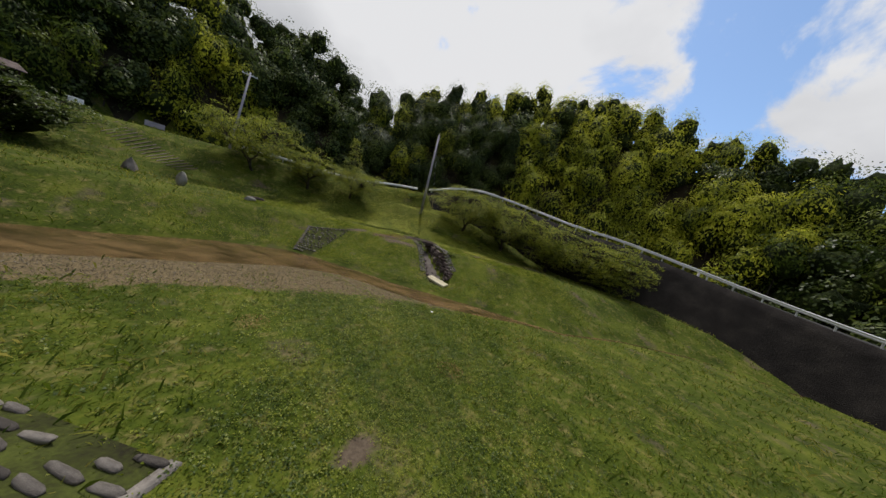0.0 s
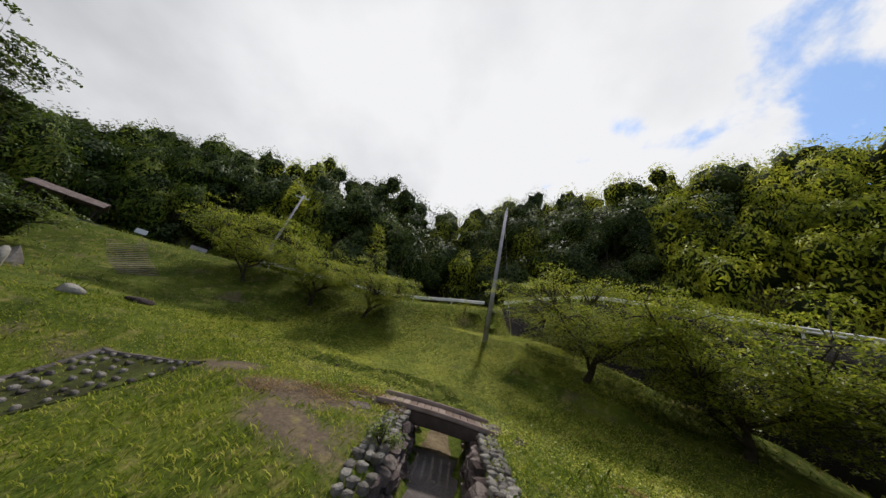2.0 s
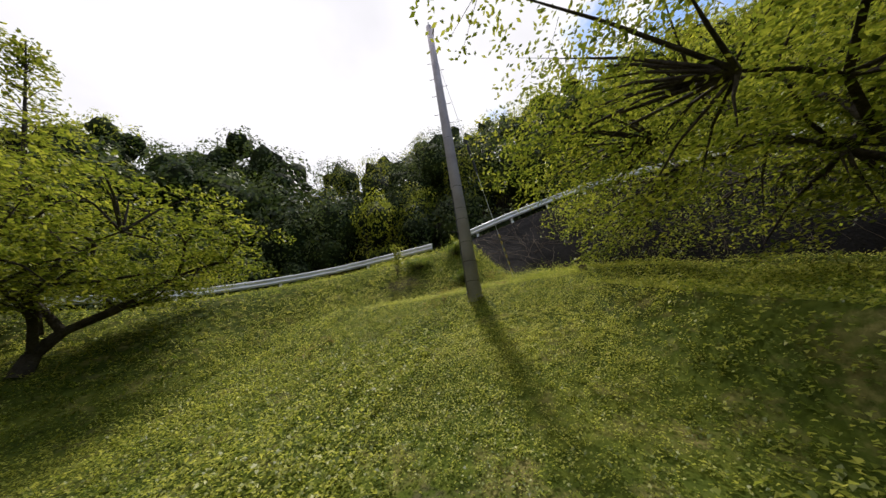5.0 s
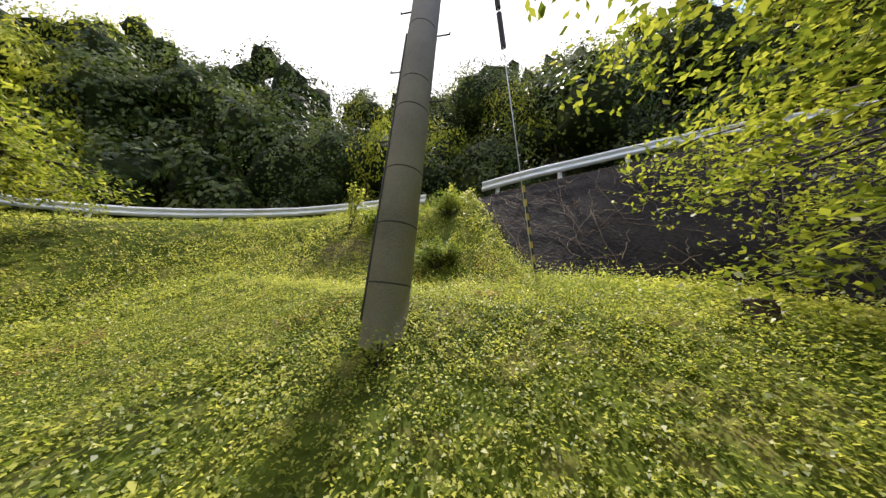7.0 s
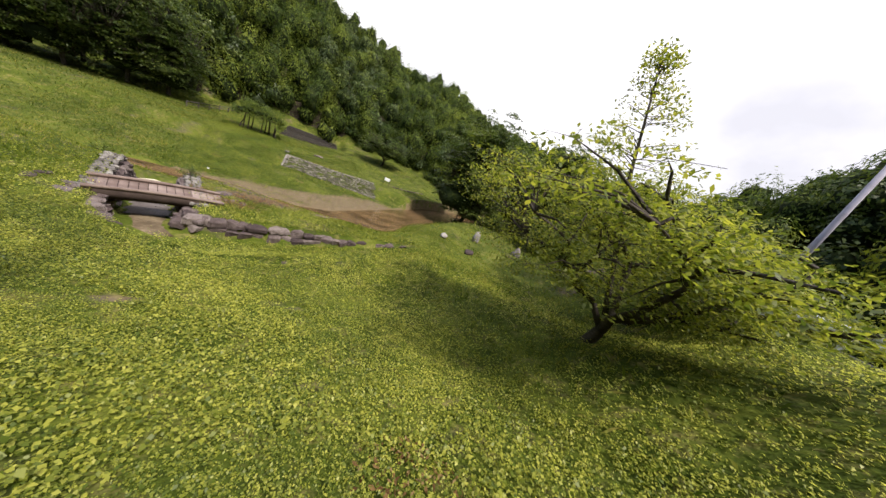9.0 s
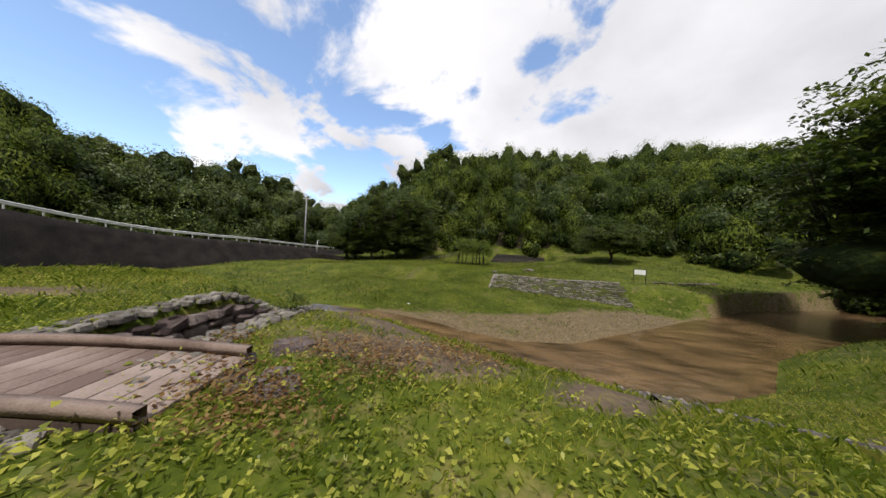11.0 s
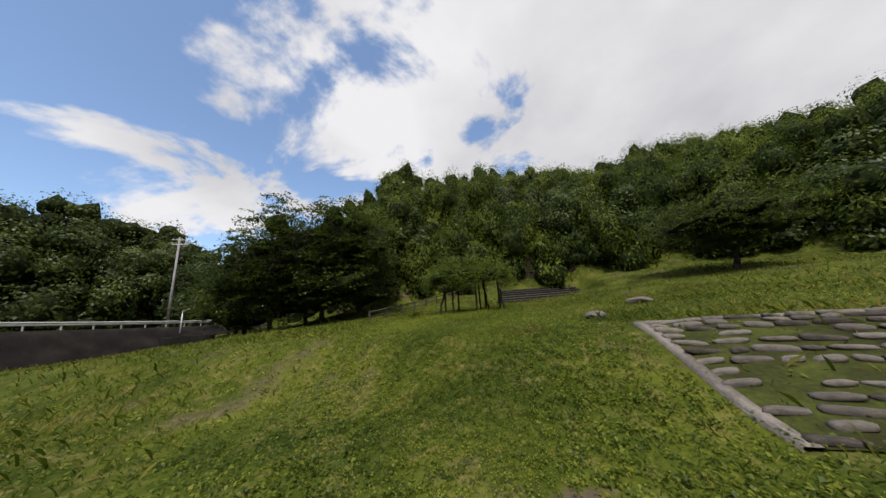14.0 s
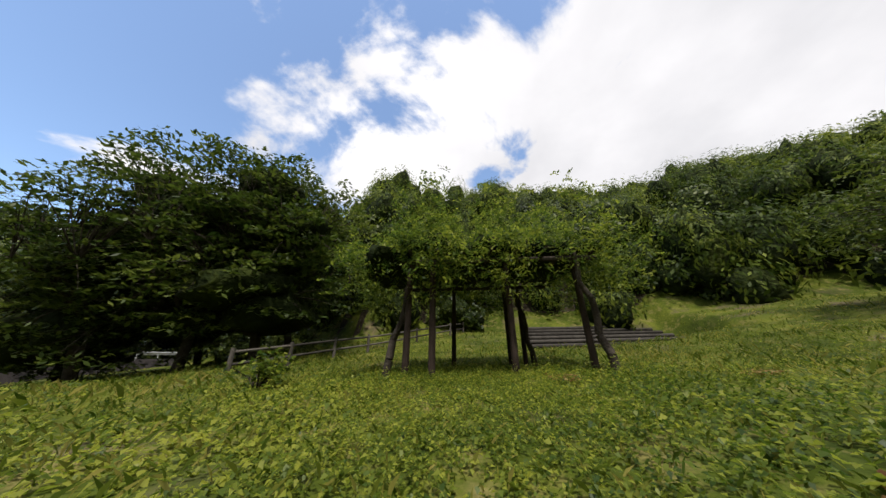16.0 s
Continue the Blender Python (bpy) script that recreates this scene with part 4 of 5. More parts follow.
def channel_walls():
    rng = np.random.default_rng(5)
    pts = np.array(CHANNEL)
    seg = np.concatenate([[0], np.cumsum(np.linalg.norm(np.diff(pts[:, :2], axis=0), axis=1))])
    for side, label, s1 in ((1, "dry-stone wall of the channel, dark stones with grass in the joints", seg[3] + 0.5), (-1, "dry-stone wall of the channel, long dark stones along the ditch", seg[-1])):
        w = thing("channel_wall", label, "stone wall", group="walls of the stone channel")
        s = 1.0
        while s < s1:
            x, y, bed, half = (np.interp(s, seg, pts[:, k]) for k in range(4))
            x2, y2 = np.interp(s + 0.2, seg, pts[:, 0]), np.interp(s + 0.2, seg, pts[:, 1])
            d = np.array([x2 - x, y2 - y])
            d /= np.linalg.norm(d)
            nrm = np.array([d[1], -d[0]]) * side
            top = float(ground(x + nrm[0] * (half + 0.6), y + nrm[1] * (half + 0.6)))
            deg = math.degrees(math.atan2(d[1], d[0]))
            ditch = s > seg[3] + 0.6
            step = rng.uniform(0.3, 0.62) if ditch else rng.uniform(0.28, 0.5)
            fade = 1 - 0.75 * smooth(seg[5], seg[-1], s) if ditch else 1.0       # the wall sinks into the grass
            hgt = max(top - bed, 0.34) * fade + (0.06 if ditch else 0)
            rows = max(1, int(round(hgt / (0.3 if ditch else 0.25))))
            for r in range(rows):
                if ditch and rng.uniform() < 0.25 * (1 - fade):
                    continue
                sz = 0.86 * hgt / rows
                out = half + 0.2 + 0.14 * (r + 0.5) / rows + rng.normal(0, 0.025)
                q = (x + nrm[0] * out + rng.normal(0, 0.02), y + nrm[1] * out + rng.normal(0, 0.02), bed + sz * (r + 0.5))
                put_stone(w, WALLST, rng, q, (step * rng.uniform(1.1, 1.35), 0.42, sz * rng.uniform(1.0, 1.25)), deg + rng.normal(0, 5), (rng.normal(0, 6), rng.normal(0, 6)))
            if s < seg[2] + 1:
                for r in range(3):
                    for h in (0.0, 0.5):
                        out = half + 0.34 + 0.17 * r + rng.normal(0, 0.02)
                        ss = step * (h + rng.uniform(0, 0.2))
                        px, py = x + nrm[0] * out + d[0] * ss, y + nrm[1] * out + d[1] * ss
                        put_stone(w, FACE, rng, (px, py, max(top, gz(px, py)) + 0.015), (rng.uniform(0.13, 0.22), rng.uniform(0.13, 0.18), 0.13), rng.uniform(0, 360))
            s += step
    # flat paving stones at both ends of the bridge
    for at, n in (((-4.4, 21.7), 9), ((-0.75, 23.7), 6)):
        for k in range(n):
            st = tagged(new("paving_stone", WALLST[k % 7]), "flat pale-edged paving stone in the grass by the bridge", "stone", group="paving stones by the bridge")
            px, py = at[0] + rng.uniform(-0.55, 0.55), at[1] + rng.uniform(-0.6, 0.6)
            st.matrix_basis = pose(px, py, gz(px, py) + 0.005, rng.normal(0, 3), rng.normal(0, 3), rng.uniform(0, 360)) @ Matrix.Diagonal((rng.uniform(0.3, 0.5), rng.uniform(0.22, 0.36), 0.08, 1))
    # pale concrete slab lying across the mouth
    bm = bmesh.new()
    box(bm, (1.75, 0.75, 0.16), bevel=0.02)
    slab = part("concrete_slab", bm, M_SLAB, None)
    slab.matrix_basis = pose(-0.6, 16.15, 0.3, 5, 6, -38)
    tagged(slab, "pale concrete slab tilted at the mouth of the channel", "slab")
    # bare brown soil in the ditch above the bridge and in the narrow trench
    for line, wide, fill, soil in (([q[:2] for q in CHANNEL[2:5]], 0.55, 0.04, M_DITCH), (TRENCH, 0.24, 0.04, M_SOIL)):
        line = np.array(line)
        sg = np.concatenate([[0], np.cumsum(np.linalg.norm(np.diff(line, axis=0), axis=1))])
        u = np.arange(0.3, sg[-1], 0.15)
        x, y = np.interp(u, sg, line[:, 0]), np.interp(u, sg, line[:, 1])
        d = np.gradient(np.stack([x, y], 1), axis=0)
        d /= np.linalg.norm(d, axis=1)[:, None]
        ww = wide * (1 - 0.6 * u / sg[-1]) * (1 + 0.25 * wave(x, y, 0.4))
        rows = []
        for k in np.linspace(-1, 1, 9):
            px, py = x + d[:, 1] * ww * k, y - d[:, 0] * ww * k
            rows.append(np.column_stack([px, py, ground(px, py) + fill * (1 - k * k) - 0.01]))
        me = strip("ditch_soil", rows, soil)
        shade_smooth(me)
        tagged(new("ditch_soil", me), "bare brown soil and rubble in the ditch", "soil", kind="structure")
    # the concrete apron of the bed, below the bridge
    rows = []
    ss = np.linspace(0.9, seg[2] + 0.6, 30)
    x, y, bed, half = (np.interp(ss, seg, pts[:, k]) for k in range(4))
    d = np.gradient(np.stack([x, y], 1), axis=0)
    d /= np.linalg.norm(d, axis=1)[:, None]
    for k in (-1, -0.5, 0, 0.5, 1):
        rows.append(np.column_stack([x + d[:, 1] * half * 0.98 * k, y - d[:, 0] * half * 0.98 * k, bed + 0.03 + 0 * x]))
    me = strip("channel_bed", rows, M_BED)
    tagged(new("channel_bed", me), "smooth wet concrete bed of the channel with a few set stones", "channel", kind="structure")
    for k in range(9):
        s = rng.uniform(1.5, seg[2] - 0.4)
        x, y, bed, half = (np.interp(s, seg, pts[:, j]) for j in range(4))
        st = tagged(new("bed_stone", FACE[k % 7]), "small pale stone set in the concrete bed", "stone", group="stones in the channel bed")
        st.matrix_basis = pose(x + rng.uniform(-0.4, 0.4), y + rng.uniform(-0.2, 0.2), bed + 0.05, 0, 0, rng.uniform(0, 360)) @ Matrix.Diagonal((0.13, 0.11, 0.1, 1))


M_DITCH = material("ditch soil", [(0.05, 0.036, 0.02), (0.12, 0.09, 0.055), (0.21, 0.165, 0.105)], 0.95, 1.6, 11, 0.9, dist=0.05)
M_SLAB = material("pale concrete slab", [(0.3, 0.26, 0.17), (0.46, 0.41, 0.29), (0.56, 0.51, 0.38)], 0.9, 1.5, 24, 0.3)
M_BED = material("wet concrete bed", [(0.055, 0.046, 0.043), (0.1, 0.085, 0.08), (0.16, 0.14, 0.128)], 0.82, 1.5, 20, 0.2)


def on_ground(p, lift=0.0):
    return (p[0], p[1], gz(p[0], p[1]) + lift)


def stone_slope(name, label, tl, tr, bl, br, rows, cols, size, seed, fill=0.93):
    """Rows of long stones laid up a bank between four corners, with a concrete kerb on two sides."""
    rng = np.random.default_rng(seed)
    w = thing(name, label, "stone steps")
    tl, tr, bl, br = (np.array(q, float) for q in (tl, tr, bl, br))
    deg = math.degrees(math.atan2(*(tr - tl)[::-1]))
    for r in range(rows):
        v = (r + 0.5) / rows
        u = 0.0
        while u < 1:
            step = rng.uniform(0.6, 1.4) / cols
            uu = u + step / 2
            p = (bl * (1 - uu) + br * uu) * (1 - v) + (tl * (1 - uu) + tr * uu) * v
            length = step * np.linalg.norm(br - bl)
            if uu < 1 and rng.uniform() < fill:
                put_stone(w, STEPST, rng, on_ground(p, 0.045), (length * 0.88, size[1] * rng.uniform(0.8, 1.1), size[2] * rng.uniform(0.8, 1.2)), deg + rng.normal(0, 6), (rng.normal(0, 6), rng.normal(0, 4)))
            u += step
    soil = []
    for v in np.linspace(0.01, 0.99, 16):
        q = np.linspace(bl * (1 - v) + tl * v, br * (1 - v) + tr * v, 24)
        soil.append(np.column_stack([q, ground(q[:, 0], q[:, 1]) + 0.025 + 0.012 * wave(q[:, 0], q[:, 1], 0.3)]))
    part("soil_bed", strip("soil_bed", soil, M_SOIL), None, w, "dark soil and moss in the joints")
    for name2, a, b in (("kerb", tl, bl), ("kerb", tl, tr)):
        n = 14
        q = np.linspace(0, 1, n)[:, None] * (b - a) + a
        z = ground(q[:, 0], q[:, 1])
        d = (b - a) / np.linalg.norm(b - a)
        nrm = np.array([-d[1], d[0]])
        rows3 = [np.column_stack([q + nrm * k, z + h]) for k, h in ((-0.09, -0.15), (-0.09, 0.06), (0.09, 0.06), (0.09, -0.15))]
        part(name2, strip("kerb", rows3, M_STEP), None, w, "narrow concrete kerb")
    return w


stone_slope("stone_revetment", "bank of long grey stones in rows, grass in the gaps", (-5.75, -2.4), (-16.35, -0.6), (-5.45, 0.75), (-16.15, 2.7), 13, 22, (0.5, 0.12, 0.11), 15, 0.84)
stone_slope("stone_stair", "broad stair of rough grey stones down to the stream", (-12.2, 19.4), (-9.0, 20.2), (-11.5, 16.1), (-10.2, 15.8), 14, 7, (0.36, 0.14, 0.12), 16, 0.8)
channel_walls()


def boulder(label, at, size, seed, turn=0.0, mats=None, taper=0.0):
    me = stone_mesh("boulder", seed, size, mats or M_STONE, 2, 0.1)
    for v in me.vertices:
        k = 1 - taper * (v.co.z / size[2] + 0.4)
        v.co.x, v.co.y = v.co.x * k, v.co.y * k
    o = tagged(new("boulder", me), label, "boulder")
    o.matrix_basis = pose(*on_ground(at, size[2] * 0.3), 0, 0, turn)
    return o


boulder("dark pointed boulder standing on the grass", (-26.4, 19.3), (1.9, 1.4, 1.5), 3, 20, M_STEP, 1.15)
boulder("low dark rock half sunk in the grass", (-18.3, 21.8), (1.3, 0.7, 0.4), 4, 30, M_ROCK)
boulder("pale upright rock on the bank", (-21.6, 18.2), (0.9, 0.7, 1.35), 5, 0, None, 0.3)
boulder("pale flat rock lying in the grass", (-17.3, 19.4), (0.9, 0.6, 0.5), 6, 40)
boulder("small square grey block by the path", (-5.65, -4.3), (0.6, 0.5, 0.35), 9, 5)
for _k in range(9):
    _u = _k / 8
    boulder("flat dark rock set in a row across the grass", (-20.0 - 6.6 * _u, -2.4 - 3.8 * _u + 0.15 * math.sin(5 * _k)), (0.75, 0.4, 0.24), 70 + _k, 30 + 14 * math.sin(3 * _k), M_ROCK)
boulder("flat dark rocks lying in the grass", (-9.6, -9.0), (1.5, 0.6, 0.4), 8, 20, M_ROCK)


# ---- utility pole with its stay ----
M_BLACK = material("black rubber", [(0.012, 0.012, 0.013), (0.03, 0.03, 0.03)], 0.6, 4, 40, 0.1)
M_YELLOW = material("worn yellow paint", [(0.42, 0.3, 0.03), (0.6, 0.45, 0.05)], 0.6, 4, 40, 0.1)


def utility_pole():
    x, y = -3.54, 34.49
    p = thing("utility_pole", "tall grey concrete utility pole with climbing pegs and a cable", "utility pole", (x, y, gz(x, y)))

    def at(z):
        return Vector((-0.2 * z / 11.7, -0.17 * z / 11.7, z)), 0.19 - 0.075 * z / 11.7
    bm = bmesh.new()
    tube(bm, at(-0.4)[0], at(11.4)[0], 0.193, 0.117, 40)
    part("shaft", bm, M_CONCRETE, p, soft=True)
    for z in (0.42, 0.95, 1.5, 2.2, 2.55, 3.3, 5.2):
        c, r = at(z)
        bm = bmesh.new()
        bmesh.ops.create_cone(bm, cap_ends=False, segments=40, radius1=r + 0.004, radius2=r + 0.004, depth=0.012, matrix=Matrix.Translation(c))
        part("band", bm, M_BLACK, p, "thin dark band")
    for k in range(17):
        z = 1.9 + 0.45 * k
        c, r = at(z)
        s = 1 if k % 2 else -1
        bm = bmesh.new()
        tube(bm, c + Vector((s * r * 0.9, 0, 0)), c + Vector((s * (r + 0.16), 0, 0)), 0.009, 0.009, 6)
        tube(bm, c + Vector((s * (r + 0.155), 0, 0)), c + Vector((s * (r + 0.155), 0, 0.03)), 0.009, 0.009, 6)
        part("climbing_peg", bm, M_DARK, p, "dark steel climbing peg")
    bm = bmesh.new()
    for k in range(12):
        z = 0.1 + k * 0.26
        (a, ra), (b, rb) = at(z), at(z + 0.27)
        o = Vector((-math.cos(0.5), -math.sin(0.5), 0))
        tube(bm, a + o * (ra + 0.006), b + o * (rb + 0.006), 0.014, 0.014, 6, False)
    part("conduit", bm, M_BLACK, p, "dark cable running up the side")
    bm = bmesh.new()
    box(bm, (0.07, 0.6, 0.07), at(10.9)[0] + Vector((0.12, 0.0, 0)), (20, 0, 10))
    part("bracket", bm, M_STEEL, p)
    bm = bmesh.new()
    tube(bm, at(11.3)[0], at(11.3)[0] + Vector((0, 0, 0.45)), 0.03, 0.03, 8)
    part("cap_rod", bm, M_STEEL, p)
    # stay wire from the pole to the bank, with a striped guard
    g = Vector((-1.96, 37.26, gz(-1.96, 37.26)))
    w = thing("guy_wire", "thin steel stay wire with a yellow and black striped guard", "guy wire", tuple(g))
    top = Vector((x, y, gz(x, y))) + at(10.2)[0] - g
    bm = bmesh.new()
    tube(bm, (0, 0, -0.1), top, 0.008, 0.008, 6)
    part("wire", bm, M_STEEL, w)
    d = top.normalized()
    for k in range(12):
        bm = bmesh.new()
        tube(bm, d * (0.15 + 0.13 * k), d * (0.28 + 0.13 * k), 0.032, 0.032, 10)
        part("guard_band", bm, M_YELLOW if k % 2 else M_BLACK, w, "yellow band" if k % 2 else "black band")
    for k in range(2):
        bm = bmesh.new()
        tube(bm, d * (4.25 + 0.72 * k), d * (4.88 + 0.72 * k), 0.05, 0.05, 12)
        part("sleeve", bm, M_BLACK, w, "dark insulating sleeve")


utility_pole()
bm = bmesh.new()
box(bm, (0.16, 0.14, 0.26), (0, 0, 0.05), bevel=0.015)
_o = part("marker_block", bm, M_ROCK, None)
_o.matrix_basis = pose(*on_ground((-0.6, 34.9)), 0, 0, 10)
tagged(_o, "short dark concrete marker block in the weeds", "marker")


def far_pole(at, height, label, lean=(0, 0), arms=2):
    p = thing("utility_pole", label, "utility pole", on_ground(at))
    bm = bmesh.new()
    t = Vector((lean[0], lean[1], 1)).normalized()
    tube(bm, -t * 0.3, t * height, 0.17, 0.11, 14)
    part("shaft", bm, M_CONCRETE, p, soft=True)
    for k in range(arms):
        bm = bmesh.new()
        box(bm, (1.7, 0.08, 0.08), t * (height - 0.35 - 0.7 * k), (0, 0, 30))
        part("crossarm", bm, M_STEEL, p, "steel crossarm")
        for j in (-0.75, -0.3, 0.3, 0.75):
            bm = bmesh.new()
            q = t * (height - 0.3 - 0.7 * k) + Vector((j * math.cos(0.52), j * math.sin(0.52), 0))
            tube(bm, q, q + Vector((0, 0, 0.16)), 0.045, 0.03, 8)
            part("insulator", bm, M_WHITE, p, "white insulator")


far_pole((-30.2, 33.6), 10.4, "grey leaning pole at the road edge among the bamboo", (0.08, 0.02), 1)
far_pole((40.7, -25.2), 14.6, "distant utility pole with crossarms above the trees")
far_pole((30.8, 24.5), 7.0, "utility pole beside the road below the woods", (0.06, 0.0), 1)


# ---- wisteria trellis ----
M_WISTERIA = material("wisteria leaves", [(0.028, 0.055, 0.009), (0.085, 0.125, 0.015), (0.21, 0.24, 0.03)], 0.5, 0.8, 4, 0, leaf=True)


def trellis():
    rng = np.random.default_rng(8)
    c = (-1.4, -14.1)
    p = thing("trellis", "wooden garden trellis on dark posts overgrown with leafy vines", "trellis", on_ground(c), 8.0)
    for px, py in ((1.75, 1.45), (1.25, 1.5), (-0.3, 1.5), (-1.85, 1.35), (0.75, -1.45), (-0.95, -1.5), (-1.35, -1.4)):
        bm = bmesh.new()
        tube(bm, (px, py, -0.3), (px + rng.normal(0, 0.04), py - 0.05, 2.25), 0.07, 0.06, 10)
        part("post", bm, M_BEAM, p, "dark round post")
    for py in (-1.45, 1.45):
        bm = bmesh.new()
        tube(bm, (-2.3, py, 2.25), (2.3, py, 2.25), 0.06, 0.06, 8)
        part("beam", bm, M_BARK, p)
    for k in range(9):
        bm = bmesh.new()
        tube(bm, (-2.2 + 0.55 * k, -1.9, 2.35), (-2.2 + 0.55 * k, 1.9, 2.35), 0.035, 0.035, 6)
        part("slat", bm, M_BARK, p)
    for px, py, tx in ((2.15, 1.3, 1.55), (-2.1, 1.55, -1.75), (-1.55, -1.2, -1.2)):
        s = Soup()
        q = Vector((px, py, -0.1))
        for k in range(7):
            n = Vector((px + (tx - px) * (k + 1) / 7 + 0.05 * math.sin(k * 1.9), py + 0.05 * math.cos(k * 2.3), 0.34 * (k + 1)))
            s.tube(q, n, 0.085 - 0.006 * k, 0.079 - 0.006 * k, 7)
            q = n
        part("vine_stem", s, M_BARK, p, "twisted dark vine stem")
    m = 330
    cl = np.column_stack([rng.uniform(-2.8, 2.6, m), rng.uniform(-2.2, 2.2, m), 2.5 + np.abs(rng.normal(0, 0.52, m))])
    hang = np.column_stack([rng.uniform(-3.0, 2.8, 120), np.sign(rng.normal(size=120)) * rng.uniform(1.7, 2.4, 120), rng.uniform(1.75, 2.55, 120)])
    up = np.column_stack([rng.choice([-1.4, -0.3, 0.9, 1.5], 70) + rng.normal(0, 0.3, 70), rng.normal(0, 0.9, 70), rng.uniform(2.8, 4.0, 70)])
    ends = np.column_stack([np.sign(rng.normal(size=100)) * rng.uniform(2.3, 3.2, 100), rng.uniform(-1.7, 1.9, 100), rng.uniform(1.7, 2.8, 100)])
    cl = np.concatenate([cl, hang, up, ends])
    # pinnate sprays: each a drooping shoot with leaflets on both sides
    n = 4200
    at0 = cl[rng.integers(0, len(cl), n)] + rng.normal(0, 0.16, (n, 3))
    yaw, dip = rng.uniform(0, 6.28, n), rng.normal(-0.35, 0.5, n)
    d = np.stack([np.cos(yaw) * np.cos(dip), np.sin(yaw) * np.cos(dip), np.sin(dip)], 1)
    sd = np.stack([-np.sin(yaw), np.cos(yaw), 0 * yaw], 1)
    pts = []
    for j in range(5):
        for q in (-1, 1):
            pts.append(at0 + d * (0.06 + 0.055 * j) + sd * q * 0.04 + (0, 0, -0.012 * j * j / 2))
    # dark blobs added along the roof stand for the canopy's inner shade
    bm = bmesh.new()
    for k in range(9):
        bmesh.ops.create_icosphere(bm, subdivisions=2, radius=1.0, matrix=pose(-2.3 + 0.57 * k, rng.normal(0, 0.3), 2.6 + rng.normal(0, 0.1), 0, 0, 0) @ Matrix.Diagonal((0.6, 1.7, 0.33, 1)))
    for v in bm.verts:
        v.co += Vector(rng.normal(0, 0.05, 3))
    part("inner_foliage", bm, M_SHADE_CORE, p, "added dark core for the shade inside the canopy", soft=True)
    v, f = leaves(rng, np.concatenate(pts), 0.1, 0.042, 0.4, 0.9)
    part("foliage", np_mesh("foliage", v, f, M_WISTERIA), None, p, "thick hanging green vine leaves")


trellis()


# ---- terraced seats, fences, signs ----
M_LOG = material("grey weathered log", [(0.03, 0.027, 0.023), (0.055, 0.05, 0.043), (0.095, 0.085, 0.074)], 0.9, 3, 30, 0.4, per_object=True)


def terraces():
    w = thing("terrace_steps", "broad low terraced steps edged with dark weathered logs", "steps")
    for r in range(8):
        n = 10
        bmv = Soup()
        xs = np.linspace(-3.6 - 0.15 * r, -14.2 + 0.05 * r, n)
        ys = -20.8 + 0.272 * (xs + 3.7) - 0.95 * r + 0.25 * np.linspace(-1, 1, n) ** 2
        z0 = 1.08 + 0.235 * r
        for i in range(n - 1):
            bmv.tube((xs[i], ys[i], z0), (xs[i + 1], ys[i + 1], z0), 0.12, 0.12, 8)
        part("log_edge", bmv, M_LOG, w, "dark log edging")
        zz = z0 + 0 * xs
        rows = [np.column_stack([xs, ys + 0.02, zz - 0.35]), np.column_stack([xs, ys, zz + 0.08]), np.column_stack([xs, ys - 1.0, zz + 0.1])]
        part("tread", strip("tread", rows, M_LITTER_SHADE), None, w, "bare earth tread")


terraces()


def log_stair(a, b, steps, wide):
    w = thing("log_stair", "narrow stair of thin grey logs up the grassy bank", "steps")
    a, b = np.array(a), np.array(b)
    d = (b - a) / np.linalg.norm(b - a)
    side = np.array([-d[1], d[0]]) * wide / 2
    for k in range(steps):
        p = a + (b - a) * k / (steps - 1)
        q1, q2 = p - side, p + side
        bm = Soup()
        bm.tube((*q1, gz(*q1) + 0.02), (*q2, gz(*q2) + 0.02), 0.045, 0.04, 8)
        part("log_edge", bm, M_PLANK, w)


log_stair((-26.5, 24.1), (-35.0, 24.9), 18, 1.9)


def street_lamp(at, height):
    p = thing("street_lamp", "slim grey street lamp beside the guardrail", "street lamp", on_ground(at))
    bm = bmesh.new()
    tube(bm, (0, 0, -0.3), (0, 0, height), 0.07, 0.045, 10)
    part("pole", bm, M_STEEL, p, soft=True)
    bm = bmesh.new()
    tube(bm, (0, 0, height - 0.05), (-0.9, 0.2, height + 0.15), 0.035, 0.03, 8)
    part("arm", bm, M_STEEL, p, soft=True)
    bm = bmesh.new()
    box(bm, (0.5, 0.2, 0.1), (-1.1, 0.25, height + 0.15), (0, 8, -12), bevel=0.03)
    part("lamp_head", bm, M_CONCRETE, p)


street_lamp((34.4, -22.3), 3.6)


def fence(label, pts, gap=1.8):
    f = thing("log_fence", label, "fence", group="log fences on the terrace")
    pts = np.array(pts, float)
    seg = np.concatenate([[0], np.cumsum(np.linalg.norm(np.diff(pts, axis=0), axis=1))])
    prev = None
    for s in np.arange(0, seg[-1], gap):
        x, y = np.interp(s, seg, pts[:, 0]), np.interp(s, seg, pts[:, 1])
        z = gz(x, y)
        bm = bmesh.new()
        tube(bm, (x, y, z - 0.2), (x, y, z + 0.85), 0.07, 0.065, 8)
        part("post", bm, M_LOG, f)
        if prev:
            for h in (0.35, 0.72):
                bm = bmesh.new()
                tube(bm, (prev[0], prev[1], prev[2] + h), (x, y, z + h), 0.045, 0.045, 8)
                part("rail", bm, M_LOG, f)
        prev = (x, y, z)


fence("weathered log fence above the grassy bank", [(6.6, -15.0), (3.4, -21.5), (-1.6, -31.0)])
fence("weathered log fence climbing the grassy slope", [(-16.6, -33.6), (-22.5, -30.4), (-31, -29.6), (-40, -30.5)])


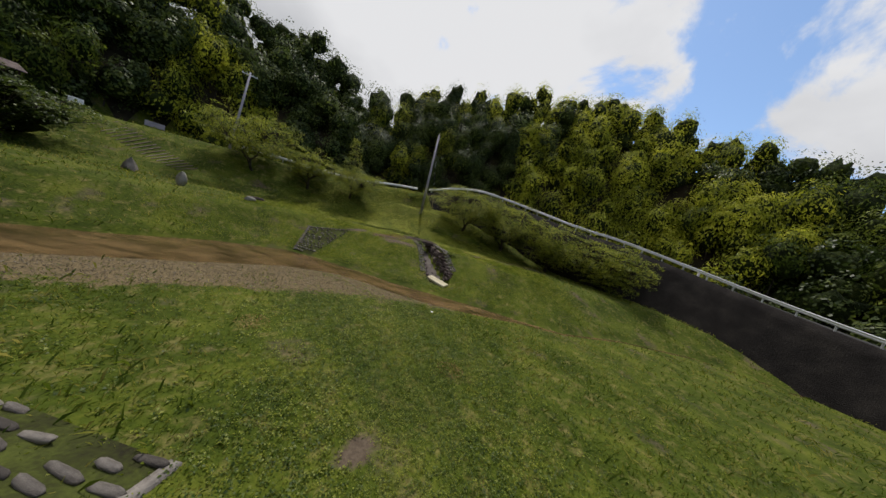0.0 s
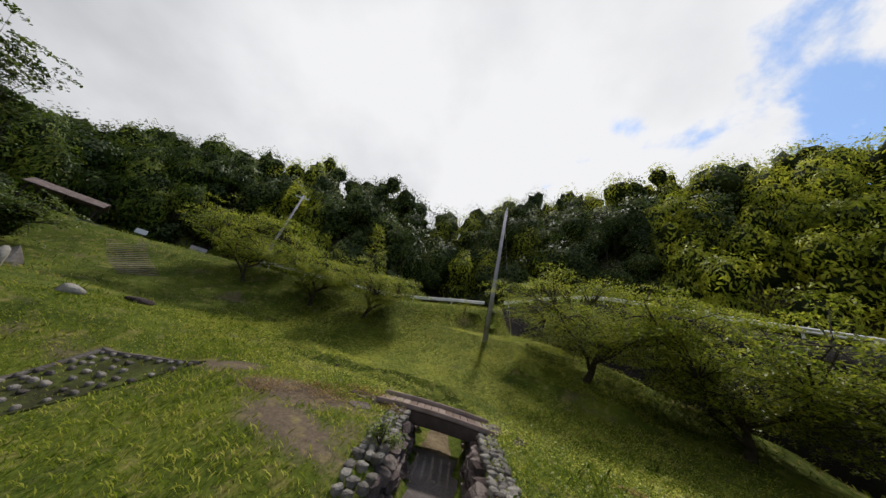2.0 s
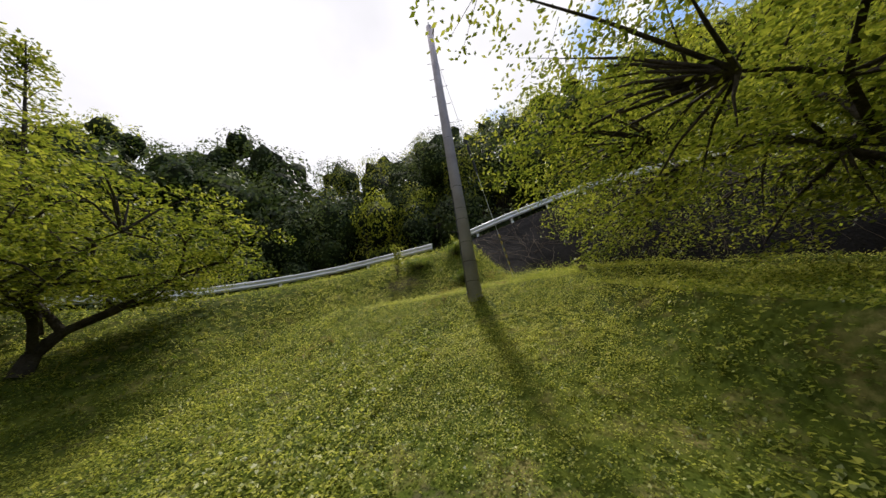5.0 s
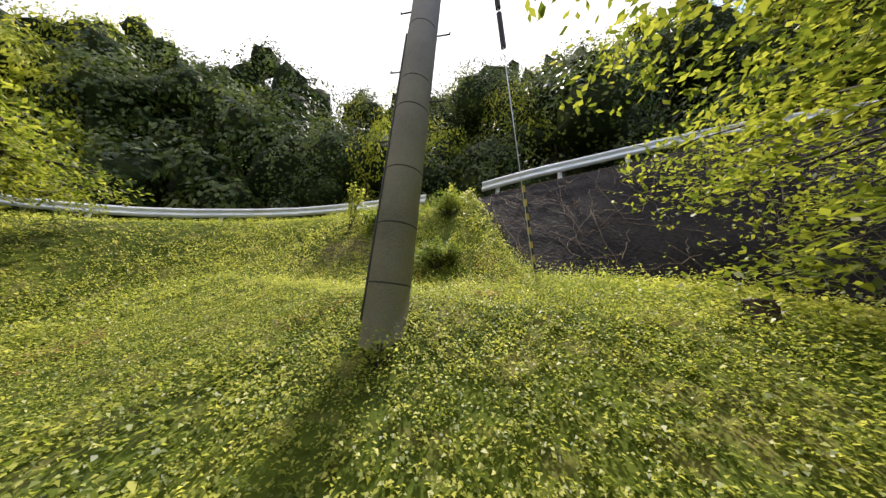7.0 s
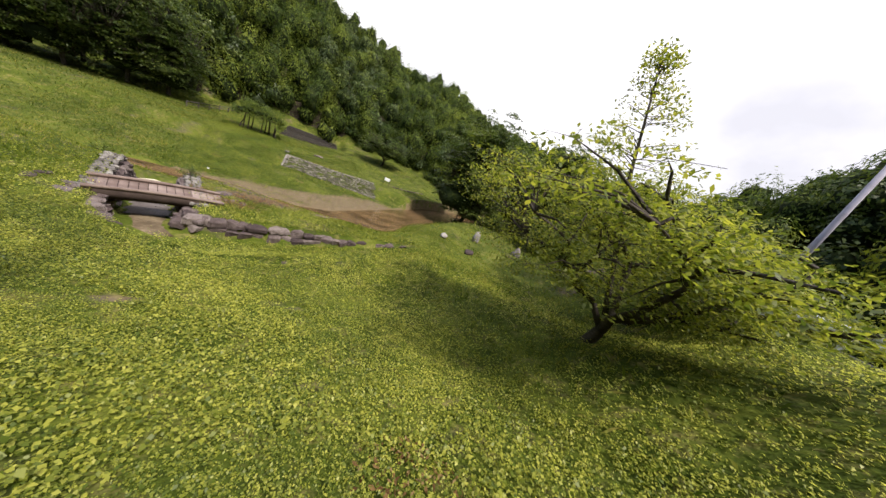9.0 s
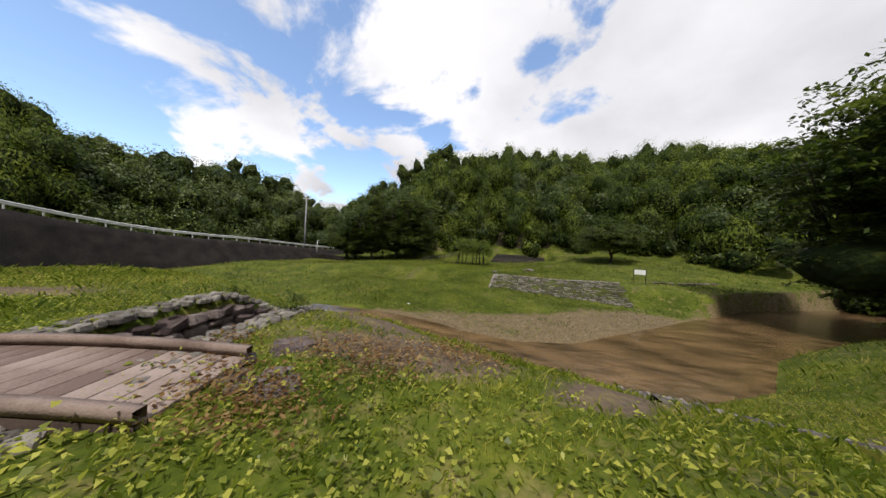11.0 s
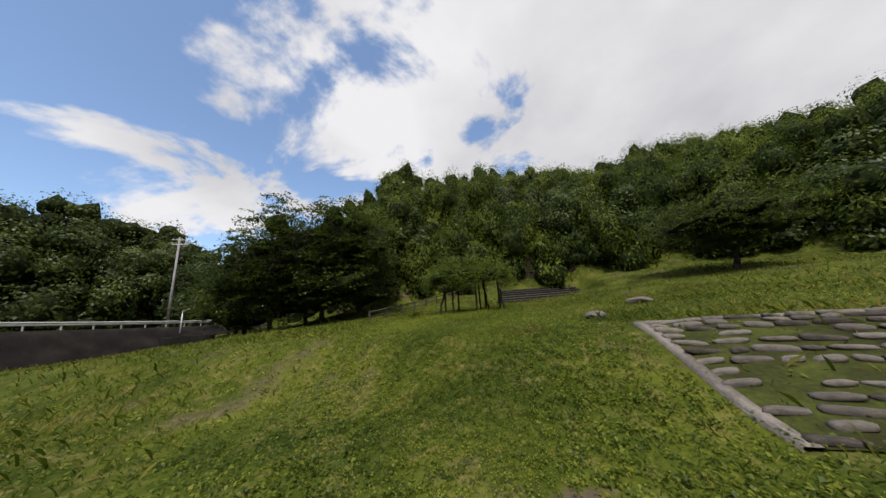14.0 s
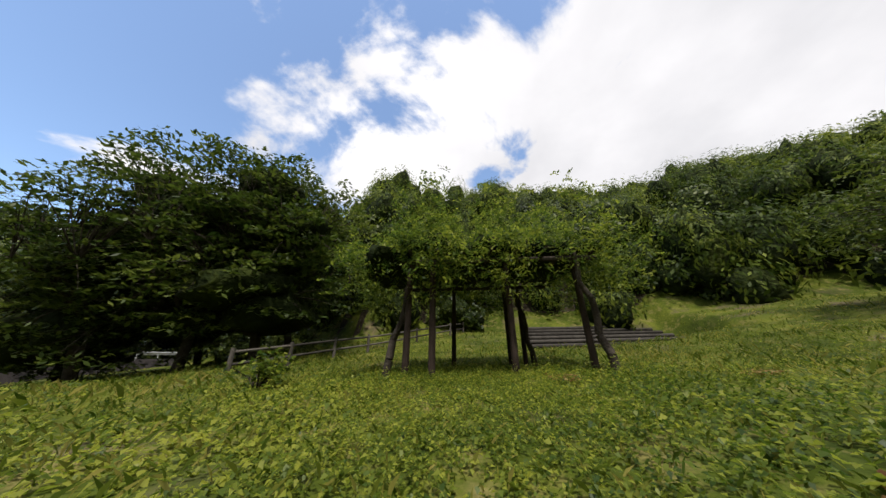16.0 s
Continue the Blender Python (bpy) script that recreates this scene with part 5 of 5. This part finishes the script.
def info_sign(at, turn):
    s = thing("info_sign", "white information board with small pictures on two dark posts", "sign", on_ground(at), turn)
    for k in (-0.43, 0.43):
        bm = bmesh.new()
        box(bm, (0.06, 0.06, 1.35), (k, 0, 0.6), bevel=0.008)
        part("post", bm, M_DARK, s, "dark square post")
    bm = bmesh.new()
    box(bm, (0.8, 0.05, 0.42), (0, 0, 1.0), bevel=0.006)
    b = part("board", bm, M_WHITE, s, "white panel")
    for k, (px, pz, w, h) in enumerate(((-0.19, 1.0, 0.32, 0.32), (0.18, 1.07, 0.32, 0.18), (0.18, 0.9, 0.32, 0.1))):
        bm = bmesh.new()
        box(bm, (w, 0.004, h), (px, 0.029, pz))
        part("picture", bm, M_DARK if k else M_GRASSPIC, s, "printed field")
    return s


M_GRASSPIC = material("printed green", [(0.1, 0.2, 0.12), (0.25, 0.35, 0.25)], 0.6, 9, 40, 0)
info_sign((-18.45, -1.85), 155)


def road_board(at, turn, w, h, z, label, mat):
    s = thing("road_board", label, "sign", on_ground(at), turn)
    for k in (-0.35, 0.35):
        bm = bmesh.new()
        box(bm, (0.06, 0.06, z + h), (k * w, 0, (z + h) / 2 - 0.1))
        part("post", bm, M_DARK, s)
    bm = bmesh.new()
    box(bm, (w, 0.05, h), (0, -0.05, z + h / 2), bevel=0.006)
    part("board", bm, mat, s)


road_board((-40.6, 27.2), 55, 0.95, 0.5, 0.7, "two small white boards beside the road", M_WHITE)
road_board((-36.4, 30.6), 40, 1.6, 0.6, 0.4, "low grey board beside the road", M_CONCRETE)


def shelter():
    s = thing("shelter", "open shelter with a thin grey pitched roof at the woodland edge", "shelter", (-43.0, 22.4, gz(-43, 22.4) - 0.1), 70)
    for k in (-1, 1):
        bm = bmesh.new()
        box(bm, (4.6, 2.0, 0.08), (0, k * 0.9, 2.5), (-k * 20, 0, 0))
        part("roof_slope", bm, M_ROCK, s, "thin grey roof slope")
        for j in (-2.0, 0, 2.0):
            bm = bmesh.new()
            box(bm, (0.13, 0.13, 2.35), (j, k * 1.4, 1.0))
            part("post", bm, M_BEAM, s)


shelter()


# ---- low walls in the east ----
def low_wall():
    bm = bmesh.new()
    for k, (x, y) in enumerate(((25, -17.5), (28.5, -18.5), (32, -19.5))):
        box(bm, (3.6, 0.35, 1.1), (x, y, gz(x, y) + 0.3), (0, 0, -16))
    o = part("concrete_wall", bm, M_WALL, None)
    tagged(o, "low dark concrete wall beyond the meadow", "wall", kind="structure")


low_wall()


# ---- weeds and grass ----
def weeds():
    rng = np.random.default_rng(17)

    def scatter(n, x0, x1, y0, y1):
        x, y = rng.uniform(x0, x1, n), rng.uniform(y0, y1, n)
        yc, w = stream(x)
        d, bed, half = channel(x, y)
        ry = np.interp(x, ROAD_X, ROAD_Y)
        ok = (abs(y - yc) > w + 0.15) & ((d > half + 0.35) | ((x < -3.9) & (y > 24.6 + 0.23 * (x + 5.2)))) & (y < ry - 0.1) & (ring(x, y)[0] < 0)
        rim = np.minimum(np.minimum(x - x0, x1 - x), np.minimum(y - y0, y1 - y))
        ok &= rng.uniform(0, 3.5, n) < rim
        thin = wave(x, y, 1.9, 2.0) + 0.6 * wave(x, y, 0.7, 5.0)
        ok &= rng.uniform(-1.25, -0.55, n) < -thin * 0.9 + 0.25
        ok &= rng.uniform(0.35, 0.75, n) > bare(x, y)
        ok &= (rng.uniform(0.3, 0.8, n) > gravel(x, y)) | (rng.uniform(size=n) < 0.08 + 0.5 * smooth(0.1, 0.8, wave(x, y, 0.9, 3.0)))
        rv = (x < -5.4) & (x > -16.4) & (y < 0.7 - 0.18 * (x + 5.5)) & (y > -2.4 - 0.17 * (x + 5.8))
        stair = (y > 15.8) & (y < 20.0) & (x > -12.2 + 0.2 * (20 - y)) & (x < -9.0 - 0.27 * (20 - y))
        ok &= ~(rv | stair) | (rng.uniform(size=n) < 0.16)
        return x[ok], y[ok]

    BANK = [(-2.6, 24.5), (-3.7, 26.0), (-3.2, 31.4), (-2.3, 33.7), (-4.0, 36.2), (-6.3, 35.0), (-7.2, 31.3)]
    STEP = [(-3.2, 31.4), (-2.3, 33.7), (-2.9, 35.2), (-5.0, 36.5), (-6.2, 35.3)]
    SHORE = [(-6.4, 19.3), (-4.6, 13.0), (-2.6, 5.0)]
    LAWN = [(-2.2, 4.0), (-1.5, -1.5), (-1.3, -7.5), (-1.2, -12.0)]

    def off_line(x, y, q):
        q = np.array(q, float)
        d = np.full(len(x), 1e9)
        for a, b in zip(q[:-1], q[1:]):
            u = b - a
            k = np.clip(((x - a[0]) * u[0] + (y - a[1]) * u[1]) / (u @ u), 0, 1)
            d = np.minimum(d, np.hypot(x - a[0] - k * u[0], y - a[1] - k * u[1]))
        return d

    def plants(n, box4, size, name, label, line, reach, mat, tall=1.0, inner=0.0, per=7):
        """Small plants: a stem's rosette of folded oval leaves, each plant its own height."""
        x, y = scatter(n, *box4)
        d = off_line(x, y, line)
        near = (d < reach * rng.uniform(0.7, 1.15, len(x))) & (d >= inner * rng.uniform(0.85, 1.1, len(x)))
        x, y, d = x[near], y[near], d[near]
        m = len(x)
        h = rng.gamma(2.2, 0.028, m) * tall * (1 + 0.8 * np.clip(wave(x, y, 1.1, 0.4), -0.6, 1)) * np.where(d < 0.7, 0.7, 1.0)
        big = size * rng.uniform(0.55, 1.45, m)
        z = ground(x, y)
        j = np.tile(np.arange(per), m)
        i = np.repeat(np.arange(m), per)
        yaw = j * 2.4 + rng.uniform(0, 6.28, m)[i] + rng.normal(0, 0.3, m * per)
        up = (j + 0.6) / per
        out = big[i] * rng.uniform(0.5, 1.0, m * per)
        pit = rng.normal(0.15, 0.4, m * per)
        L = big[i] * rng.uniform(0.75, 1.2, m * per)
        dv = np.stack([np.cos(yaw) * np.cos(pit), np.sin(yaw) * np.cos(pit), np.sin(pit)], 1)
        sv = np.stack([-np.sin(yaw), np.cos(yaw), rng.normal(0, 0.3, m * per)], 1)
        base = np.stack([x[i] + np.cos(yaw) * out * 0.6, y[i] + np.sin(yaw) * out * 0.6, z[i] + h[i] * up + 0.006], 1)
        L = L[:, None]
        lift = np.array((0, 0, 1.0)) * L * 0.13
        tip = base + dv * L - np.array((0, 0, 1.0)) * L * 0.2
        if size > 0.05 or inner > 0:
            v = np.stack([base, base + dv * L * 0.45 + sv * L * 0.34 + lift, tip, base + dv * L * 0.45 - sv * L * 0.34 + lift], 1).reshape(-1, 3)
            f = np.arange(len(v)).reshape(-1, 4)
        else:
            v = np.stack([base, base + dv * L * 0.25 + sv * L * 0.28 + lift, base + dv * L * 0.65 + sv * L * 0.26 + lift, tip,
                          base + dv * L * 0.65 - sv * L * 0.26 + lift, base + dv * L * 0.25 - sv * L * 0.28 + lift], 1).reshape(-1, 3)
            o = np.arange(len(base))[:, None] * 6
            f = np.concatenate([o + np.array((0, 1, 2, 3)), o + np.array((0, 3, 4, 5))])
        tagged(new(name, np_mesh(name, v, f, mat)), label, "weeds", kind="stuff")

    plants(125000, (-9.5, 3.5, 28.5, 42), 0.023, "bank_weeds", "low bright weeds with small broad leaves on the bank", STEP, 1.9, M_WEED, 1.7, 0.001, 6)
    plants(100000, (-14, 5, 22, 42), 0.039, "bank_weeds", "low bright weeds covering the bank round the pole", STEP, 6.4, M_WEED, 1.9, 1.7, 5)
    plants(60000, (-22, 9, 20, 42), 0.05, "slope_weeds", "low bright weeds covering the slope below the road", STEP, 15.0, M_WEED, 1.4, 5.8, 4)
    plants(110000, (-9, 3.5, -18, 7), 0.028, "lawn_weeds", "small clover-like weeds in the terrace lawn", LAWN, 1.3, M_CLOVER, 1.3, 0.001, 6)
    plants(78000, (-12, 6, -20, 8), 0.044, "lawn_weeds", "low leafy weeds in the terrace lawn", LAWN, 3.8, M_CLOVER, 1.3, 1.2, 5)
    plants(18000, (-21, 13, -24, 11), 0.055, "terrace_weeds", "low weeds scattered over the terrace lawn", LAWN, 16.0, M_CLOVER, 1.0, 3.8, 5)
    plants(30000, (-17, 6, 4, 16), 0.05, "shore_weeds", "small weeds scattered over the gravel bank", SHORE, 5.0, M_CLOVER, 0.6, 0.001, 5)

    def blades(n, box4, length, width, name, label, mat=M_GRASS, gap=0.0):
        x, y = scatter(n, *box4)
        clear = (off_line(x, y, BANK) > gap) & ((gap < 4) | (np.minimum(off_line(x, y, LAWN), off_line(x, y, SHORE)) > gap))
        x, y = x[clear], y[clear]
        L = length * rng.uniform(0.6, 1.4, len(x)) * (1 + 0.5 * np.clip(wave(x, y, 2.7, 1.4), -0.6, 1))
        yaw, lean = rng.uniform(0, 6.28, len(x)), rng.uniform(0.1, 0.9, len(x))
        z = ground(x, y)
        d = np.column_stack([np.cos(yaw) * np.sin(lean), np.sin(yaw) * np.sin(lean), np.cos(lean)])
        s = np.column_stack([-np.sin(yaw), np.cos(yaw), 0 * yaw]) * width
        b = np.column_stack([x, y, z - 0.01])
        v = np.stack([b - s / 2, b + s / 2, b + d * L[:, None] * 0.6 + s * 0.3, b + d * L[:, None] + np.column_stack([np.cos(yaw), np.sin(yaw), -0.5 + 0 * yaw]) * L[:, None] * 0.25], 1).reshape(-1, 3)
        me = np_mesh(name, v, np.arange(len(v)).reshape(-1, 4), mat)
        tagged(new(name, me), label, "grass", kind="stuff")
    blades(130000, (-17, 12, -23, 13), 0.085, 0.01, "terrace_grass", "short green grass on the terrace", gap=0.0)
    blades(170000, (-20, 12, 12, 30), 0.1, 0.011, "bank_grass", "green grass with dry stalks on the stream bank, colour lifted as if sunlit", M_GRASS_LIT, gap=2.2)
    blades(56000, (-40, 34, -30, 38), 0.2, 0.035, "meadow_grass", "rough meadow grass", gap=4.0)


weeds()


# ---- shrubs, saplings, litter and pebbles ----
def shrub(label, at, size, n, leaf, seed, mat=None, category="shrub", stems=9):
    rng = np.random.default_rng(seed)
    t = thing("shrub" if category == "shrub" else "sapling", label, category, on_ground(at, -0.03))
    b = Soup()
    tips = []
    for k in range(stems):
        a, r = rng.uniform(0, 6.28), np.sqrt(rng.uniform(0, 1)) * size[0]
        q = np.array((math.cos(a) * r, math.sin(a) * r, size[1] * (1 - 0.5 * (r / size[0]) ** 2) * rng.uniform(0.75, 1.05)))
        m = q * (0.35, 0.35, 0.55)
        b.tube((0, 0, 0), m, 0.012, 0.009, 5)
        b.tube(m, q, 0.009, 0.003, 5)
        tips += [m + (q - m) * u for u in np.linspace(0.15, 1.05, 7)]
    part("stem", b, M_BARK, t)
    tips = np.array(tips)
    c = tips[rng.integers(0, len(tips), n)] + rng.normal(0, 0.07 * size[0] + 0.03, (n, 3))
    v, f = leaves(rng, c, leaf, leaf * 0.5, 0.3, 1.0)
    part("foliage", np_mesh("foliage", v, f, mat or M_WEED), None, t)


shrub("rounded bright green weed shrub on the bank by the pole", (-3.7, 36.7), (0.45, 0.6), 3400, 0.05, 51, M_CLOVER, stems=24)
shrub("low leafy shrub under the guardrail end", (-5.6, 37.9), (0.7, 0.5), 2400, 0.055, 52, M_CLOVER, stems=20)
shrub("low leafy shrub under the guardrail end", (-4.0, 38.2), (0.6, 0.6), 2400, 0.055, 53, M_CLOVER, stems=20)
shrub("thin leafy sapling standing at the guardrail", (-6.5, 37.9), (0.35, 1.4), 420, 0.1, 54, M_WEED, "sapling", 6)
shrub("thin leafy sapling standing at the guardrail", (-3.8, 38.7), (0.4, 1.2), 420, 0.1, 55, M_WEED, "sapling", 6)
shrub("tuft of tall weeds at the foot of the pole", (-3.4, 34.15), (0.2, 0.2), 160, 0.045, 56, M_WEED, "shrub", 8)
shrub("small shrub at the lawn edge by the trellis", (2.0, -11.2), (0.5, 0.6), 500, 0.1, 57, M_CLOVER, "shrub", 12)
for _k, (_x, _y) in enumerate(((0.3, 18.9), (-2.6, 19.8))):
    shrub("leafy weeds growing beside the channel", (_x, _y), (0.4, 0.45), 500, 0.07, 60 + _k, M_CLOVER, "shrub", 10)


def trench_stones():
    rng = np.random.default_rng(91)
    t = thing("trench_edging", "broken line of small dark stones and soil along a narrow trench", "stones")
    for (ax, ay), (bx, by) in zip(TRENCH[:-1], TRENCH[1:]):
        for u in np.arange(0, 1, 0.13 / math.hypot(bx - ax, by - ay)):
            if rng.uniform() < 0.7:
                x, y = ax + (bx - ax) * u + rng.normal(0, 0.09), ay + (by - ay) * u + rng.normal(0, 0.09)
                put_stone(t, WALLST, rng, on_ground((x, y), 0.01), (rng.uniform(0.1, 0.26), rng.uniform(0.08, 0.16), 0.12), rng.uniform(0, 360), (rng.normal(0, 9), rng.normal(0, 9)))


trench_stones()


def litter():
    rng = np.random.default_rng(77)
    c = []
    for x, y, r, n in ((-2.72, 35.3, 0.16, 60), (-4.3, 36.3, 0.5, 220), (-2.6, 36.6, 0.5, 160), (-4.6, 35.0, 0.4, 120), (-7.6, 34.4, 0.5, 160),
                       (-2.5, -11.8, 0.28, 130), (-5.1, -11.9, 0.2, 70), (-3.3, -2.6, 0.5, 160), (-1.4, -5.6, 0.4, 120), (-2.9, -8.6, 0.35, 90), (-0.7, 4.8, 0.45, 160), (-7.3, 5.2, 0.5, 140)):
        a, d = rng.uniform(0, 6.28, n), r * np.sqrt(rng.uniform(0, 1, n))
        px, py = x + np.cos(a) * d, y + np.sin(a) * d
        c.append(np.column_stack([px, py, ground(px, py) + rng.uniform(0.03, 0.09, n)]))
    for x, y, rx, ry, n in ((-5.2, 21.0, 1.2, 0.8, 900), (-4.6, 22.3, 1.0, 0.6, 700), (-6.4, 20.2, 0.8, 0.5, 400), (-3.2, 21.6, 0.7, 0.5, 350), (4.5, 23.6, 1.6, 0.35, 600),
                            (7.5, 25.4, 1.8, 0.4, 700), (10.5, 27.0, 1.8, 0.5, 700), (13.5, 27.9, 1.6, 0.5, 500), (2.4, 22.6, 0.9, 0.3, 300)):
        a, d = rng.uniform(0, 6.28, n), np.sqrt(rng.uniform(0, 1, n)) * rng.uniform(0.5, 1.2, n)
        px, py = x + np.cos(a) * d * rx, y + np.sin(a) * d * ry
        c.append(np.column_stack([px, py, ground(px, py) + rng.uniform(0.04, 0.12, n)]))
    v, f = leaves(rng, np.concatenate(c), 0.07, 0.03, 0.1, 0.6)
    tagged(new("dead_leaves", np_mesh("dead_leaves", v, f, M_DRY)), "scattered brown dead leaves and dry stalks among the weeds", "litter", kind="stuff")


litter()


def pebbles():
    rng = np.random.default_rng(78)
    x, y = rng.uniform(-17, 0, 32000), rng.uniform(4, 14, 32000)
    yc, w = stream(x)
    keep = (yc - y - w > -0.25) & (gravel(x, y) > rng.uniform(0.3, 0.8, len(x)))
    x, y = x[keep], y[keep]
    n = len(x)
    r = 0.01 + 0.024 * rng.uniform(0, 1, n) ** 3
    z = ground(x, y) + r * 0.3
    o = np.array([(1, 0, 0), (0, 1, 0), (-1, 0, 0), (0, -1, 0), (0, 0, 0.7), (0, 0, -0.7)], float)
    v = o[None] * r[:, None, None] * rng.uniform(0.6, 1.3, (n, 6, 1)) + np.stack([x, y, z], 1)[:, None]
    f = np.array([(0, 1, 4), (1, 2, 4), (2, 3, 4), (3, 0, 4), (1, 0, 5), (2, 1, 5), (3, 2, 5), (0, 3, 5)])
    me = np_mesh("pebbles", v.reshape(-1, 3), (np.arange(n)[:, None, None] * 6 + f).reshape(-1, 3), M_PEBBLE)
    shade_smooth(me)
    tagged(new("pebbles", me), "small grey and brown pebbles on the gravel bank", "gravel", kind="stuff")


M_PEBBLE = material("pebbles", [(0.06, 0.045, 0.032), (0.16, 0.128, 0.09), (0.34, 0.3, 0.24)], 0.85, 3, 30, 0.2, leaf=False, per_object=False)
pebbles()
bm = bmesh.new()
box(bm, (0.16, 0.1, 0.05), (0, 0, 0.03), (8, 5, 0), bevel=0.02)
_o = part("litter_scrap", bm, M_WHITE, None)
_o.matrix_basis = pose(*on_ground((-1.18, 9.67)), 0, 0, 25)
tagged(_o, "crumpled white scrap lying on the grass", "litter")
